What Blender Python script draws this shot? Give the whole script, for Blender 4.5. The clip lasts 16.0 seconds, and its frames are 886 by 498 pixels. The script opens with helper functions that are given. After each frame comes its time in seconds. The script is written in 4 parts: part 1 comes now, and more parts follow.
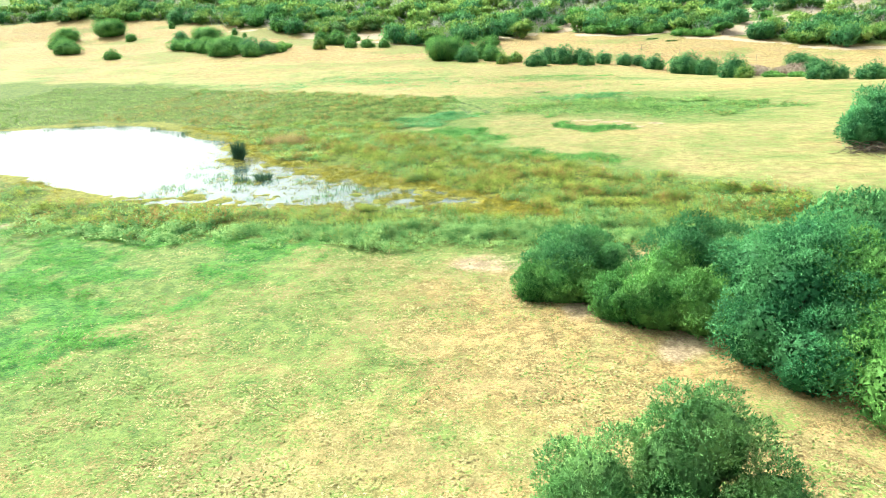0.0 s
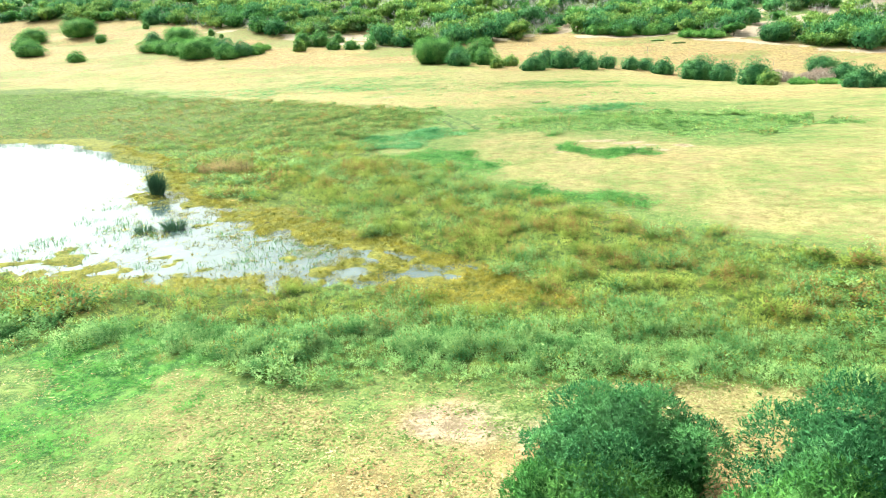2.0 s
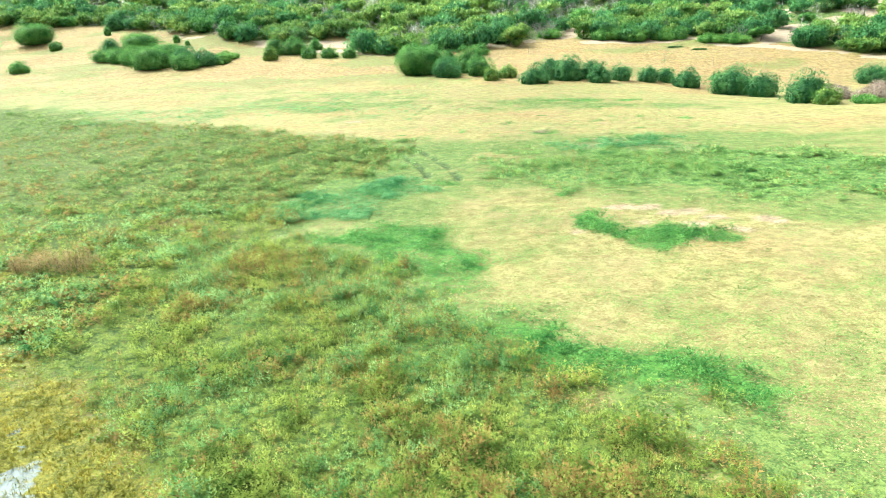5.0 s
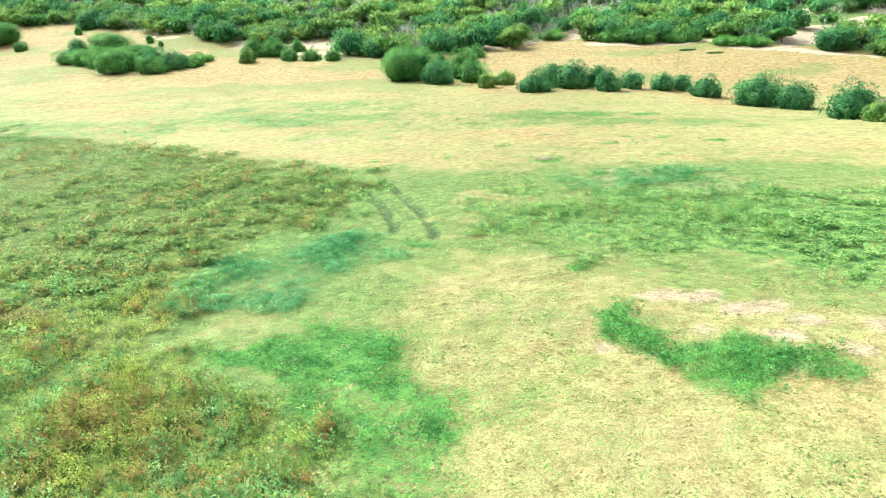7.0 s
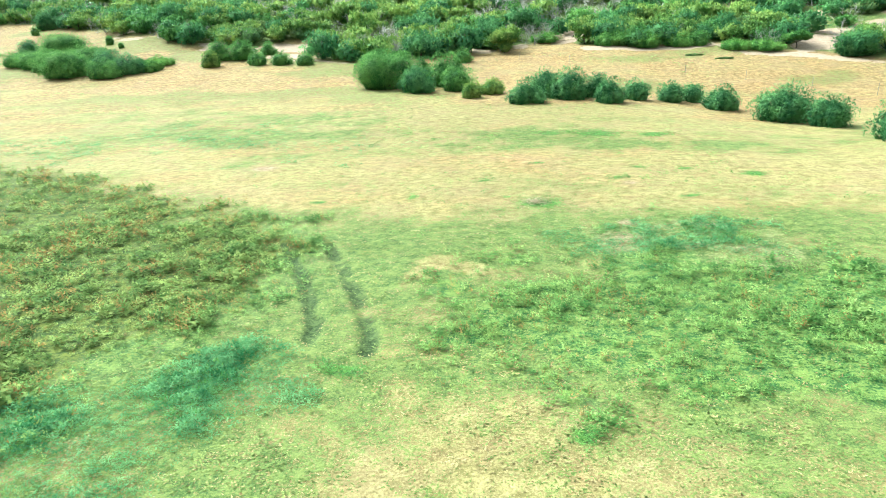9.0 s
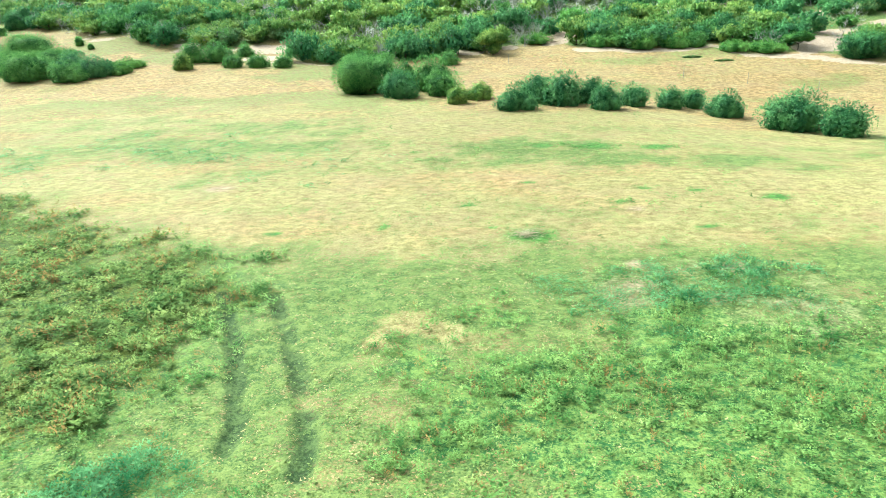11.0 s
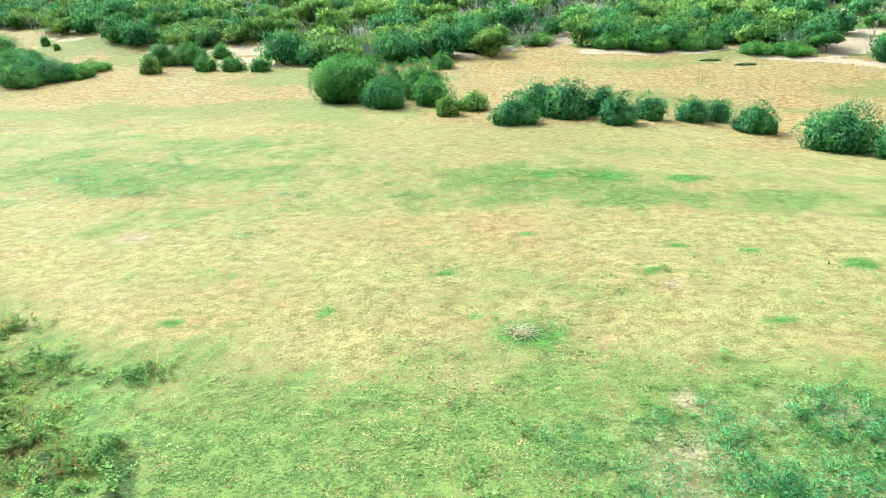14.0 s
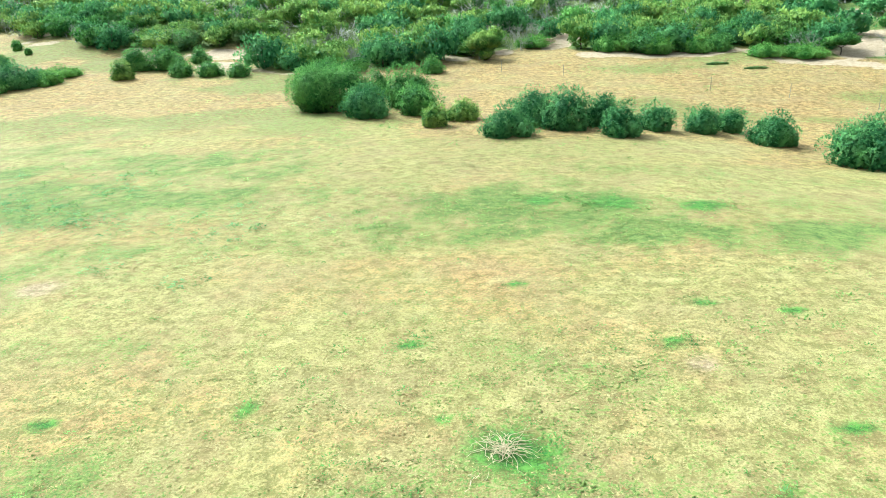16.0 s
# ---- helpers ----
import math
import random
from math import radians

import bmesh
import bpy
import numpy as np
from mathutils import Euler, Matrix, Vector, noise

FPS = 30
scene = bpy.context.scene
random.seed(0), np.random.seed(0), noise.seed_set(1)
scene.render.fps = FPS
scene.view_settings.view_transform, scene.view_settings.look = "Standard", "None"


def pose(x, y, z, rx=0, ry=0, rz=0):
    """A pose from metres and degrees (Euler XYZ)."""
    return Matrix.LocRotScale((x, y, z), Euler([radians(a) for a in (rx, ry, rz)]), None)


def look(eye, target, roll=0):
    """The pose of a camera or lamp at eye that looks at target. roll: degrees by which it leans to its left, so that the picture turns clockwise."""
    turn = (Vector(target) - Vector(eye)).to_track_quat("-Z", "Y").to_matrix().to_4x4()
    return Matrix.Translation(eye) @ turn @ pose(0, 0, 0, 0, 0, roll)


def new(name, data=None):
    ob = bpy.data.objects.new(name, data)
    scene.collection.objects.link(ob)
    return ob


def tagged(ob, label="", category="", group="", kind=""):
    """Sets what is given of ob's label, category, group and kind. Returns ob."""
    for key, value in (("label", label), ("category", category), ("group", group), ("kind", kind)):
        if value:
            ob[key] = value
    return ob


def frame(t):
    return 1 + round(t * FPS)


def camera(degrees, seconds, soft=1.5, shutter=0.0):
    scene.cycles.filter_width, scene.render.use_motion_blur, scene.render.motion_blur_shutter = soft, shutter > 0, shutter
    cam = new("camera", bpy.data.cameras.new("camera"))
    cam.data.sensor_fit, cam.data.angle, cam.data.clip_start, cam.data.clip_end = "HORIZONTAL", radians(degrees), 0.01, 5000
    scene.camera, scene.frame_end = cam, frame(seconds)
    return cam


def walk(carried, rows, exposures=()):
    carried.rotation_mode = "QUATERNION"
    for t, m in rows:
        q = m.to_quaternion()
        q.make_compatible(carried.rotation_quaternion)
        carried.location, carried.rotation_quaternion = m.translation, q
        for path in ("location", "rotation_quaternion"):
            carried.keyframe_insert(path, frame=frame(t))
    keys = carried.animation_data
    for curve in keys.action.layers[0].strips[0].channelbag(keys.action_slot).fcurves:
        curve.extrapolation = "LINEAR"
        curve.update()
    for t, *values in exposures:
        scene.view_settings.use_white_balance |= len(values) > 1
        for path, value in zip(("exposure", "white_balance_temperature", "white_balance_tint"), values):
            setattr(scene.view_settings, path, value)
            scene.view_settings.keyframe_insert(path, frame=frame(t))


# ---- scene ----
import collections

cam = camera(65, 16.0, soft=0.6)
walk(cam, [
    (0.0, look((0.483, 2.692, 9.127), (-6.560, 49.581, -6.740), -2.72)),
    (0.5, look((0.489, 5.576, 9.048), (-6.416, 52.503, -6.767), -2.58)),
    (1.0, look((0.487, 8.441, 8.999), (-6.354, 55.377, -6.819), -2.51)),
    (1.5, look((0.265, 11.400, 8.902), (-6.516, 58.327, -6.970), -2.48)),
    (2.0, look((0.112, 14.158, 8.822), (-6.631, 61.109, -6.992), -2.64)),
    (2.5, look((0.051, 16.993, 8.866), (-6.683, 63.941, -6.963), -2.58)),
    (3.0, look((0.133, 19.876, 8.862), (-6.617, 66.856, -6.863), -2.66)),
    (3.5, look((0.121, 22.799, 8.868), (-6.631, 69.800, -6.793), -2.72)),
    (4.0, look((0.001, 25.711, 8.801), (-6.735, 72.722, -6.838), -2.71)),
    (4.2, look((-0.046, 26.976, 8.744), (-6.793, 74.010, -6.821), -2.73)),
    (6.3, look((-0.355, 38.501, 9.008), (-7.083, 85.498, -6.679), -2.98)),
    (6.5, look((-0.374, 39.637, 8.940), (-7.082, 86.650, -6.706), -2.79)),
    (7.0, look((-0.365, 42.468, 8.937), (-7.041, 89.473, -6.748), -2.71)),
    (7.5, look((-0.388, 45.245, 9.007), (-6.964, 92.258, -6.694), -2.68)),
    (8.0, look((-0.379, 48.023, 8.969), (-6.883, 95.047, -6.730), -2.64)),
    (8.5, look((-0.294, 50.795, 8.961), (-6.707, 97.845, -6.696), -2.67)),
    (9.0, look((-0.178, 53.485, 8.853), (-6.371, 100.571, -6.786), -2.48)),
    (9.2, look((-0.043, 54.032, 8.748), (-6.383, 101.147, -6.742), -2.83)),
    (11.3, look((-0.155, 60.035, 8.943), (-5.656, 107.167, -6.814), -2.40)),
    (11.5, look((0.048, 60.729, 9.017), (-5.730, 107.804, -6.809), -2.42)),
    (12.0, look((0.052, 62.251, 9.055), (-5.696, 109.321, -6.801), -2.42)),
    (12.5, look((0.075, 63.811, 9.016), (-5.679, 110.903, -6.771), -2.57)),
    (13.0, look((0.033, 65.347, 9.027), (-5.673, 112.434, -6.792), -2.50)),
    (13.5, look((0.001, 66.931, 9.034), (-5.621, 114.016, -6.823), -2.41)),
    (14.0, look((0.077, 68.440, 9.086), (-5.551, 115.520, -6.781), -2.38)),
    (14.5, look((0.158, 69.912, 9.122), (-5.377, 116.999, -6.757), -2.31)),
    (15.0, look((0.263, 71.437, 9.072), (-5.266, 118.543, -6.755), -2.43)),
    (15.5, look((0.388, 72.926, 9.046), (-5.187, 120.042, -6.733), -2.54)),
    (16.0, look((0.500, 74.339, 9.056), (-5.092, 121.452, -6.726), -2.59)),
], exposures=[(0.0, 1.67, 6230, -6), (8.0, 1.59, 5800, -6), (16.0, 1.39, 5650, -11)])

# ---------------------------------------------------------------- light
SUN_ELEV, SUN_AZ = 48.0, -52.0      # degrees; azimuth from +y towards +x
world = bpy.data.worlds.new("overcast_sky")
scene.world = world
world.use_nodes = True
wn, wl = world.node_tree.nodes, world.node_tree.links
sky = wn.new("ShaderNodeTexSky")
sky.sky_type, sky.sun_disc = "NISHITA", False
sky.sun_elevation, sky.sun_rotation = radians(SUN_ELEV), radians(SUN_AZ)
sky.air_density, sky.dust_density, sky.ozone_density = 1.0, 9.0, 1.0
veil = wn.new("ShaderNodeHueSaturation")
veil.inputs["Saturation"].default_value = 0.35
wl.new(sky.outputs[0], veil.inputs["Color"])
wl.new(veil.outputs[0], wn["Background"].inputs[0])
wn["Background"].inputs[1].default_value = 0.135
sun = new("sun", bpy.data.lights.new("sun", "SUN"))
sun.data.energy, sun.data.angle, sun.data.color = 1.4, radians(10), (1.0, 0.96, 0.88)
az, el = radians(SUN_AZ), radians(SUN_ELEV)
toward = Vector((math.sin(az) * math.cos(el), math.cos(az) * math.cos(el), math.sin(el)))
sun.matrix_world = look(toward * 200, (0, 0, 0))

# ---------------------------------------------------------------- arithmetic helpers


def sstep(a, b, v):
    t = np.clip((v - a) / (b - a), 0, 1)
    return t * t * (3 - 2 * t)


def lattice(ix, iy, seed):
    h = (ix.astype(np.int64) * 374761393 + iy.astype(np.int64) * 668265263 + seed * 974634791) & 0xFFFFFFFF
    h = ((h ^ (h >> 13)) * 1274126177) & 0xFFFFFFFF
    return ((h ^ (h >> 16)) & 0xFFFF) / 65535.0


def vnoise(x, y, size, seed=0):
    """Smooth noise, 0 to 1, with bumps of the given size in metres."""
    u, v = np.asarray(x, float) / size, np.asarray(y, float) / size
    iu, iv = np.floor(u), np.floor(v)
    fu, fv = u - iu, v - iv
    fu, fv = fu * fu * (3 - 2 * fu), fv * fv * (3 - 2 * fv)
    a, b = lattice(iu, iv, seed), lattice(iu + 1, iv, seed)
    c, d = lattice(iu, iv + 1, seed), lattice(iu + 1, iv + 1, seed)
    return (a * (1 - fu) + b * fu) * (1 - fv) + (c * (1 - fu) + d * fu) * fv


def fbm(x, y, size, octaves=4, seed=0):
    x, y = np.asarray(x, float), np.asarray(y, float)
    total, weight, amp = 0.0, 0.0, 1.0
    for n in range(octaves):
        c, s = math.cos(0.5 + 0.9 * n + seed), math.sin(0.5 + 0.9 * n + seed)
        total = total + amp * vnoise(x * c - y * s, x * s + y * c, size / 2**n, seed + 17 * n)
        weight, amp = weight + amp, amp * 0.55
    return total / weight


def outline(x, y, corners):
    """Signed distance in metres to a closed outline, negative inside."""
    p = np.array(corners, float)
    q = np.roll(p, -1, 0)
    best, inside = np.full(np.shape(x), 1e9), np.zeros(np.shape(x), bool)
    for (ax, ay), (bx, by) in zip(p, q):
        ex, ey = bx - ax, by - ay
        t = np.clip(((x - ax) * ex + (y - ay) * ey) / (ex * ex + ey * ey), 0, 1)
        best = np.minimum(best, np.hypot(x - ax - t * ex, y - ay - t * ey))
        cross = ((ay > y) != (by > y)) & (x < ax + (y - ay) * ex / (ey if ey else 1e-9))
        inside ^= cross
    return np.where(inside, -best, best)


# ---------------------------------------------------------------- plan of the field
POND = [(-64, 58), (-60, 66), (-52, 69.6), (-46, 70.2), (-38, 68.6), (-31.4, 63.3), (-26, 58.8), (-21.2, 50.5), (-17, 46.6),
        (-12, 43), (-7.2, 40.2), (-2.6, 38.2), (-2.2, 36.9), (-6, 36.2), (-9.8, 36.6), (-14, 37.6), (-21.3, 38.7), (-25.3, 39.8), (-30, 41.8), (-36, 45.2), (-46, 50)]
ALGAE = [(-30, 65), (-22, 55), (-15, 47.5), (-7.8, 42), (-1, 38.5), (1.2, 36.6), (0.8, 35.4), (-5, 36.4), (-14, 37.6), (-10, 40), (-20, 48)]
MARSH = [(-130, 128), (-70, 117), (-44, 102), (-30, 95), (-21, 88), (-13, 84), (-10.4, 79), (-10.2, 74.5), (-13, 70), (-13, 62),
         (-7.7, 55.7), (-2, 50), (3.5, 44), (8, 41), (16, 37.5), (32, 35), (70, 32), (70, 23), (16, 27.6), (6.5, 29.9), (3.6, 29.8), (-6, 30.1),
         (-18, 31.2), (-27, 31.6), (-70, 28), (-130, 40)]
HERBS = [(-3, 76.6), (2, 78), (6, 80), (12, 80), (17, 78), (20, 75), (23, 70), (17, 66.6), (12, 66.2), (7.9, 67.6), (2, 68.6), (-1.6, 71)]
MIXED = [(0.4, 82.6), (5, 85.4), (8.6, 83.6), (12, 80.5), (10, 77.8), (4, 78), (0.8, 80.5)]
BLUE_HERB = [(-13.3, 65.4), (-12.4, 66.7), (-11.3, 68.1), (-9.6, 69.5), (-7.4, 69.4), (-6.9, 68.4), (-7.9, 66.8), (-8.4, 65.5), (-9.7, 64.4), (-11.1, 63.8), (-12.5, 64.0)]
TONGUE_A = [(-9.3, 59.6), (-7.2, 61.8), (-4.4, 59.6), (-3, 57.8), (-1.3, 55.8), (-3.2, 53.8), (-6, 56)]
TONGUE_B = [(-2.6, 51.6), (0, 52), (3, 49), (5.6, 47), (4.6, 46), (1.5, 47.5), (-1, 49)]
MOUND_HERB = [(1.7, 63.5), (2.6, 64.0), (3.1, 62.8), (3.7, 61.6), (3.8, 61.0), (5.0, 61.2), (5.6, 62.2), (6.6, 61.9), (6.3, 61.2), (7.7, 60.8), (8.4, 59.9),
              (7.7, 59.0), (7.0, 59.3), (6.7, 60.0), (6.0, 59.5), (5.4, 58.5), (4.0, 58.9), (3.1, 60.0), (2.3, 60.9), (1.7, 61.9)]
BAND = [(-60, 108), (-39, 112), (-30, 118), (-12.7, 110), (-1, 111.5), (13.6, 110), (26, 106), (30, 98), (17.7, 98.2), (2.3, 100.6),
        (-10, 100.4), (-19, 98.6), (-32, 100), (-60, 98)]
LEFT_GREEN = [(-40, 20), (-40, 34), (-13, 34), (2, 31), (1, 28.4), (-9, 28.4), (-11.5, 24), (-12.5, 19.5), (-20, 15)]
TRACK_GREEN = [(-13, 66), (-12, 82), (-6, 84), (6, 83), (3, 77), (-2, 77), (-1.5, 71), (-6, 69)]
TUSSOCKS = [(0.2, 87.3, 1.3), (4.8, 92.8, 0.45), (0.5, 97.5, 0.5), (12.6, 93.9, 0.8), (-6.2, 89.0, 0.4), (-1.5, 88.4, 0.35), (6.4, 96.0, 0.6), (9.0, 95.2, 0.5), (-11.2, 88, 0.4),
            (2.4, 91.2, 0.4), (-2.6, 92.6, 0.4), (7.8, 88.6, 0.5), (-5.2, 69.8, 0.6), (0.9, 66.9, 0.5), (5.2, 108.4, 1.6), (1.5, 108.8, 1.1), (9.2, 107.8, 1.3)]
BARE = [(-1.6, 27.9, 1.1), (1.9, 23.9, 0.7), (4.6, 21.3, 0.8), (-0.3, 27.7, 0.7), (-26.5, 33.2, 1.0), (3.9, 64.4, 0.6), (5.1, 64.4, 0.6), (5.9, 63.4, 0.53), (6.7, 61.5, 0.6),
        (7.8, 62.6, 0.6), (4.4, 61.8, 0.45), (6.2, 59.3, 0.45), (8.2, 60.7, 0.6), (1.5, 60.6, 0.38), (6.8, 63.6, 0.6), (9.9, 62.2, 0.8), (-17.6, 96.8, 1.0), (5.2, 91.5, 0.5), (7.4, 83.3, 0.6), (4.2, 83.9, 0.5), (1.0, 68.0, 0.5)]
SAND = [(-41.6, 177, 4.5), (-40, 169, 3.6), (-39, 164, 2.2), (7.5, 181, 2.6), (5, 178, 2.0), (37.6, 199.5, 4.0), (40, 206, 4.0), (42.5, 167, 3.2), (45, 172, 3.5), (49, 178, 3.5), (-8.6, 171.5, 2.4),
        (-2, 173, 2.0), (-71, 186, 2.2), (-79, 189, 2.6), (11, 170, 2.5), (69, 197, 7), (75, 195, 6), (57, 178.5, 5), (64, 186, 4), (-57, 179, 2.4)]
SAND_TRACKS = [[(33.6, 188), (35.2, 194), (36.5, 200)], [(40, 164), (43, 168), (44, 173)], [(49, 185), (51, 192)], [(4.5, 176), (6.6, 180), (7.4, 184)], [(-10.6, 175.6), (-9.6, 180)]]
LEFT_RUT = [(-10.6, 80.9), (-8.9, 77.6), (-7.7, 75.0), (-6.9, 73.0), (-6.7, 71.6)]
RIGHT_RUT = [(-8.6, 80.6), (-7.0, 77.2), (-5.9, 74.8), (-5.0, 72.2), (-4.7, 70.8)]
BASE_Y = [-4000, 60, 105, 125, 143, 160, 175, 191, 250, 330, 420, 900, 4000]
BASE_Z = [0, 0, 0, 0.15, 0.7, 2.6, 4.5, 7.8, 19, 33, 34, 25, 10]
WATER = -0.12


def broad(x, y):
    """The large lie of the land."""
    z = np.interp(y, BASE_Y, BASE_Z) - 0.022 * np.clip(x, -70, 50) * sstep(100, 140, y)
    return z - 1.2 * sstep(8, 24, x) * sstep(85, 120, y) * (1 - sstep(128, 160, y))


def land(x, y):
    x, y = np.asarray(x, float), np.asarray(y, float)
    z = broad(x, y)
    rough = np.clip(fbm(x, y, 3.0, 4, 5) - 0.5, -0.3, 0.3)
    z = z + 0.16 * rough * (1 - sstep(140, 170, y)) + sstep(150, 175, y) * 3.0 * (fbm(x, y, 22, 3, 9) - 0.5)
    sd = outline(x + 2.2 * (fbm(x, y, 3, 3, 21) - 0.5), y + 2.2 * (fbm(x, y, 3, 3, 22) - 0.5), POND)
    east = sstep(-30, -20, x)
    patch = 0.4 * fbm(x, y, 1.6, 3, 31) + 0.6 * fbm(x * 0.8, y, 0.55, 2, 32)
    deep = -0.5 * sstep(0.4, -2.6, sd)
    level = np.interp(sd, [-9, -4, -1, 1.0, 2.6], [-0.42, -0.25, -0.165, -0.085, 0.0])
    shallow = level + 0.55 * (patch - 0.5) * sstep(1.6, -0.4, sd)
    z = z + deep * (1 - east) + shallow * east
    for rut in (LEFT_RUT, RIGHT_RUT):
        z = z - 0.13 * sstep(0.32, 0.10, line_gap(x, y, rut))
    return z


def line_gap(x, y, points):
    best = np.full(np.shape(x), 1e9)
    for (ax, ay), (bx, by) in zip(points, points[1:]):
        ex, ey = bx - ax, by - ay
        t = np.clip(((x - ax) * ex + (y - ay) * ey) / (ex * ex + ey * ey), 0, 1)
        best = np.minimum(best, np.hypot(x - ax - t * ex, y - ay - t * ey))
    return best


def spots(x, y, rounds, soft=0.6):
    w = np.zeros(np.shape(x))
    for cx, cy, r in rounds:
        w = np.maximum(w, sstep(1 + soft, 1 - soft, np.hypot((x - cx), (y - cy) * 1.15) / r))
    return w


def foot(x):
    """Where the dune scrub begins."""
    return np.interp(x, [-170, -110, -90, -74, -65, -58, -49, -46, -36, -34, -27, -17, -10, -2, 3, 6, 9, 17, 23, 28, 31, 36, 40, 48, 51, 57, 64, 80, 170],
                     [206, 203, 193, 182, 179, 176, 174, 181, 181, 164, 161, 162, 169, 170, 176, 176, 169, 168, 168, 170, 165, 163, 161, 158, 152, 149, 149, 147, 140])


def plan(x, y):
    """How much of each kind of ground there is at a place, each 0 to 1."""
    x, y = np.asarray(x, float), np.asarray(y, float)
    wx, wy = x + 4.6 * (fbm(x, y, 5, 4, 41) - 0.5), y + 4.6 * (fbm(x, y, 5, 4, 42) - 0.5)
    fine = fbm(x, y, 1.8, 4, 43) - 0.5

    def area(corners, soft=0.6, grow=0.0):
        return sstep(soft, -soft, outline(wx, wy, corners) - grow + 3.2 * soft * fine)

    pond = outline(wx, wy, POND)
    far = sstep(116, 136, y + 14 * (fbm(x, y, 9, 3, 44) - 0.5))
    marsh = np.where(y < 36, sstep(1.0, -1.0, outline(x + 0.35 * (wx - x), y + 0.35 * (wy - y), MARSH) + 2.2 * fine), area(MARSH, 1.9))
    algae = np.maximum(area(ALGAE, 0.7), sstep(1.6, 0.6, pond))
    lush = np.maximum.reduce([0.5 * area(BLUE_HERB, 1.1, -0.1), 0.95 * area(TONGUE_A, 0.8, 0.1), 0.9 * area(TONGUE_B, 0.8, 0.1), 1.0 * area(MOUND_HERB, 0.7, 0.15), 0.5 * area(MIXED, 1.4)])
    blue = np.maximum.reduce([area(BLUE_HERB, 0.6, 0.6), 0.45 * area(MIXED, 1.0) * sstep(0.46, 0.58, fbm(x, y, 1.8, 3, 47)), 0.30 * area(BAND, 2.0) * sstep(-6, -13, x) * sstep(0.46, 0.60, fbm(x, y, 3.0, 3, 48))])
    lush = np.clip(lush - 0.4 * sstep(0.02, -0.16, fine), 0, 1)
    lush = np.maximum(lush, 0.9 * area(LEFT_GREEN, 2.0) * sstep(0.30, 0.50, fbm(x, y, 3.5, 4, 58)) * sstep(0.28, 0.46, fbm(x, y, 0.9, 3, 59)) * sstep(-4, -9, x))
    lush = np.maximum(lush, 0.8 * spots(x + 1.2 * fine, y + 0.8 * fine, TUSSOCKS, 0.9))
    herbs = np.maximum.reduce([area(HERBS, 1.8), 0.55 * sstep(2.4, 0.3, np.abs(outline(wx, wy, MARSH) - 0.8 + 2 * fine)) * sstep(60, 66, y) * sstep(90, 84, y), 0.25 * area(MIXED, 1.4), 0.20 * area(BAND, 2.0)])
    green = np.maximum.reduce([0.9 * area(LEFT_GREEN, 2.0), 0.84 * area(TRACK_GREEN, 2.0), 0.22 * area(BAND, 2.2), 0.5 * sstep(2, -8, x) * sstep(30, 26, y),
                               0.66 * sstep(67.2, 70, y + 0.6 * np.clip(x, 0, 12)) * sstep(91, 82, y) * (1 - 0.7 * sstep(14, 22, x)), 0.3 * sstep(1, 0.2, np.abs(y - 82) / 15), 0.25 * sstep(-6, -18, x) * sstep(86, 94, y) * sstep(150, 122, y), 0.4 * sstep(-2, -7, x) * sstep(88, 80, y) * sstep(50, 56, y)])
    green = np.maximum(green, 0.55 * sstep(3.2, 0.4, np.abs(outline(wx, wy, MARSH) - 1.0)) * (y > 30))
    drift = 0.4 * fbm(x, y, 5, 4, 51) + 0.6 * fbm(x, y, 0.9, 3, 52)
    green = np.clip(0.25 - 0.22 * sstep(83, 88, y) * sstep(104, 99, y) + 0.08 * sstep(40, 46, y) * sstep(70, 64, y) + 0.78 * green * (1 - 0.5 * sstep(18.5, 14.5, y)) + 1.5 * (drift - 0.5), 0, 1) * (1 - 0.55 * far)
    green = green * (1 - 0.85 * spots(x, y, [(-3.0, 77.6, 2.4)]) * sstep(0.44, 0.56, fbm(x, y, 0.9, 3, 49)))
    away = sstep(84, 92, y)
    patchy = sstep(0.42, 0.60, fbm(x * 0.7, y * 1.2, 6.5, 4, 55))
    green = green * (1 - away) + away * np.clip(green * (0.65 + 0.65 * patchy), 0, 1)
    green = np.maximum(green, 0.5 * far * sstep(0.48, 0.62, fbm(x, y * 1.6, 13, 4, 54)))
    bare = np.clip(np.maximum(spots(x + 1.5 * fine, y + fine, BARE), 0.42 * area(MIXED, 1.4)) * (0.85 + 2.2 * fine), 0, 1)
    edge = foot(x) + 4 * (fbm(x, y, 7, 3, 63) - 0.5)
    sand = spots(x + 5 * (fbm(x, y, 6, 3, 61) - 0.5), y + 5 * (fbm(x, y, 6, 3, 62) - 0.5), SAND, 0.25)
    for track in SAND_TRACKS:
        sand = np.maximum(sand, sstep(1.9, 0.8, line_gap(x + 4 * (fbm(x, y, 6, 3, 61) - 0.5), y, track)))
    sand = np.maximum(sand, sstep(2.2, 0.8, np.abs(y - edge + 0.6)) * sstep(0.40, 0.56, fbm(x, y, 14, 2, 64)) * (x > -80))
    rut = np.maximum(sstep(0.42, 0.14, line_gap(x + 0.3 * fine, y, LEFT_RUT)), sstep(0.42, 0.14, line_gap(x + 0.3 * fine, y, RIGHT_RUT))) * sstep(0.22, 0.5, fbm(x, y, 0.8, 3, 71))
    orange = np.maximum(far * 1.0, sstep(-11, 0, x) * sstep(30, 26, y) * 0.9)
    orange = np.maximum.reduce([orange, 0.18 * away, 0.5 * sstep(19, 14.5, y)])
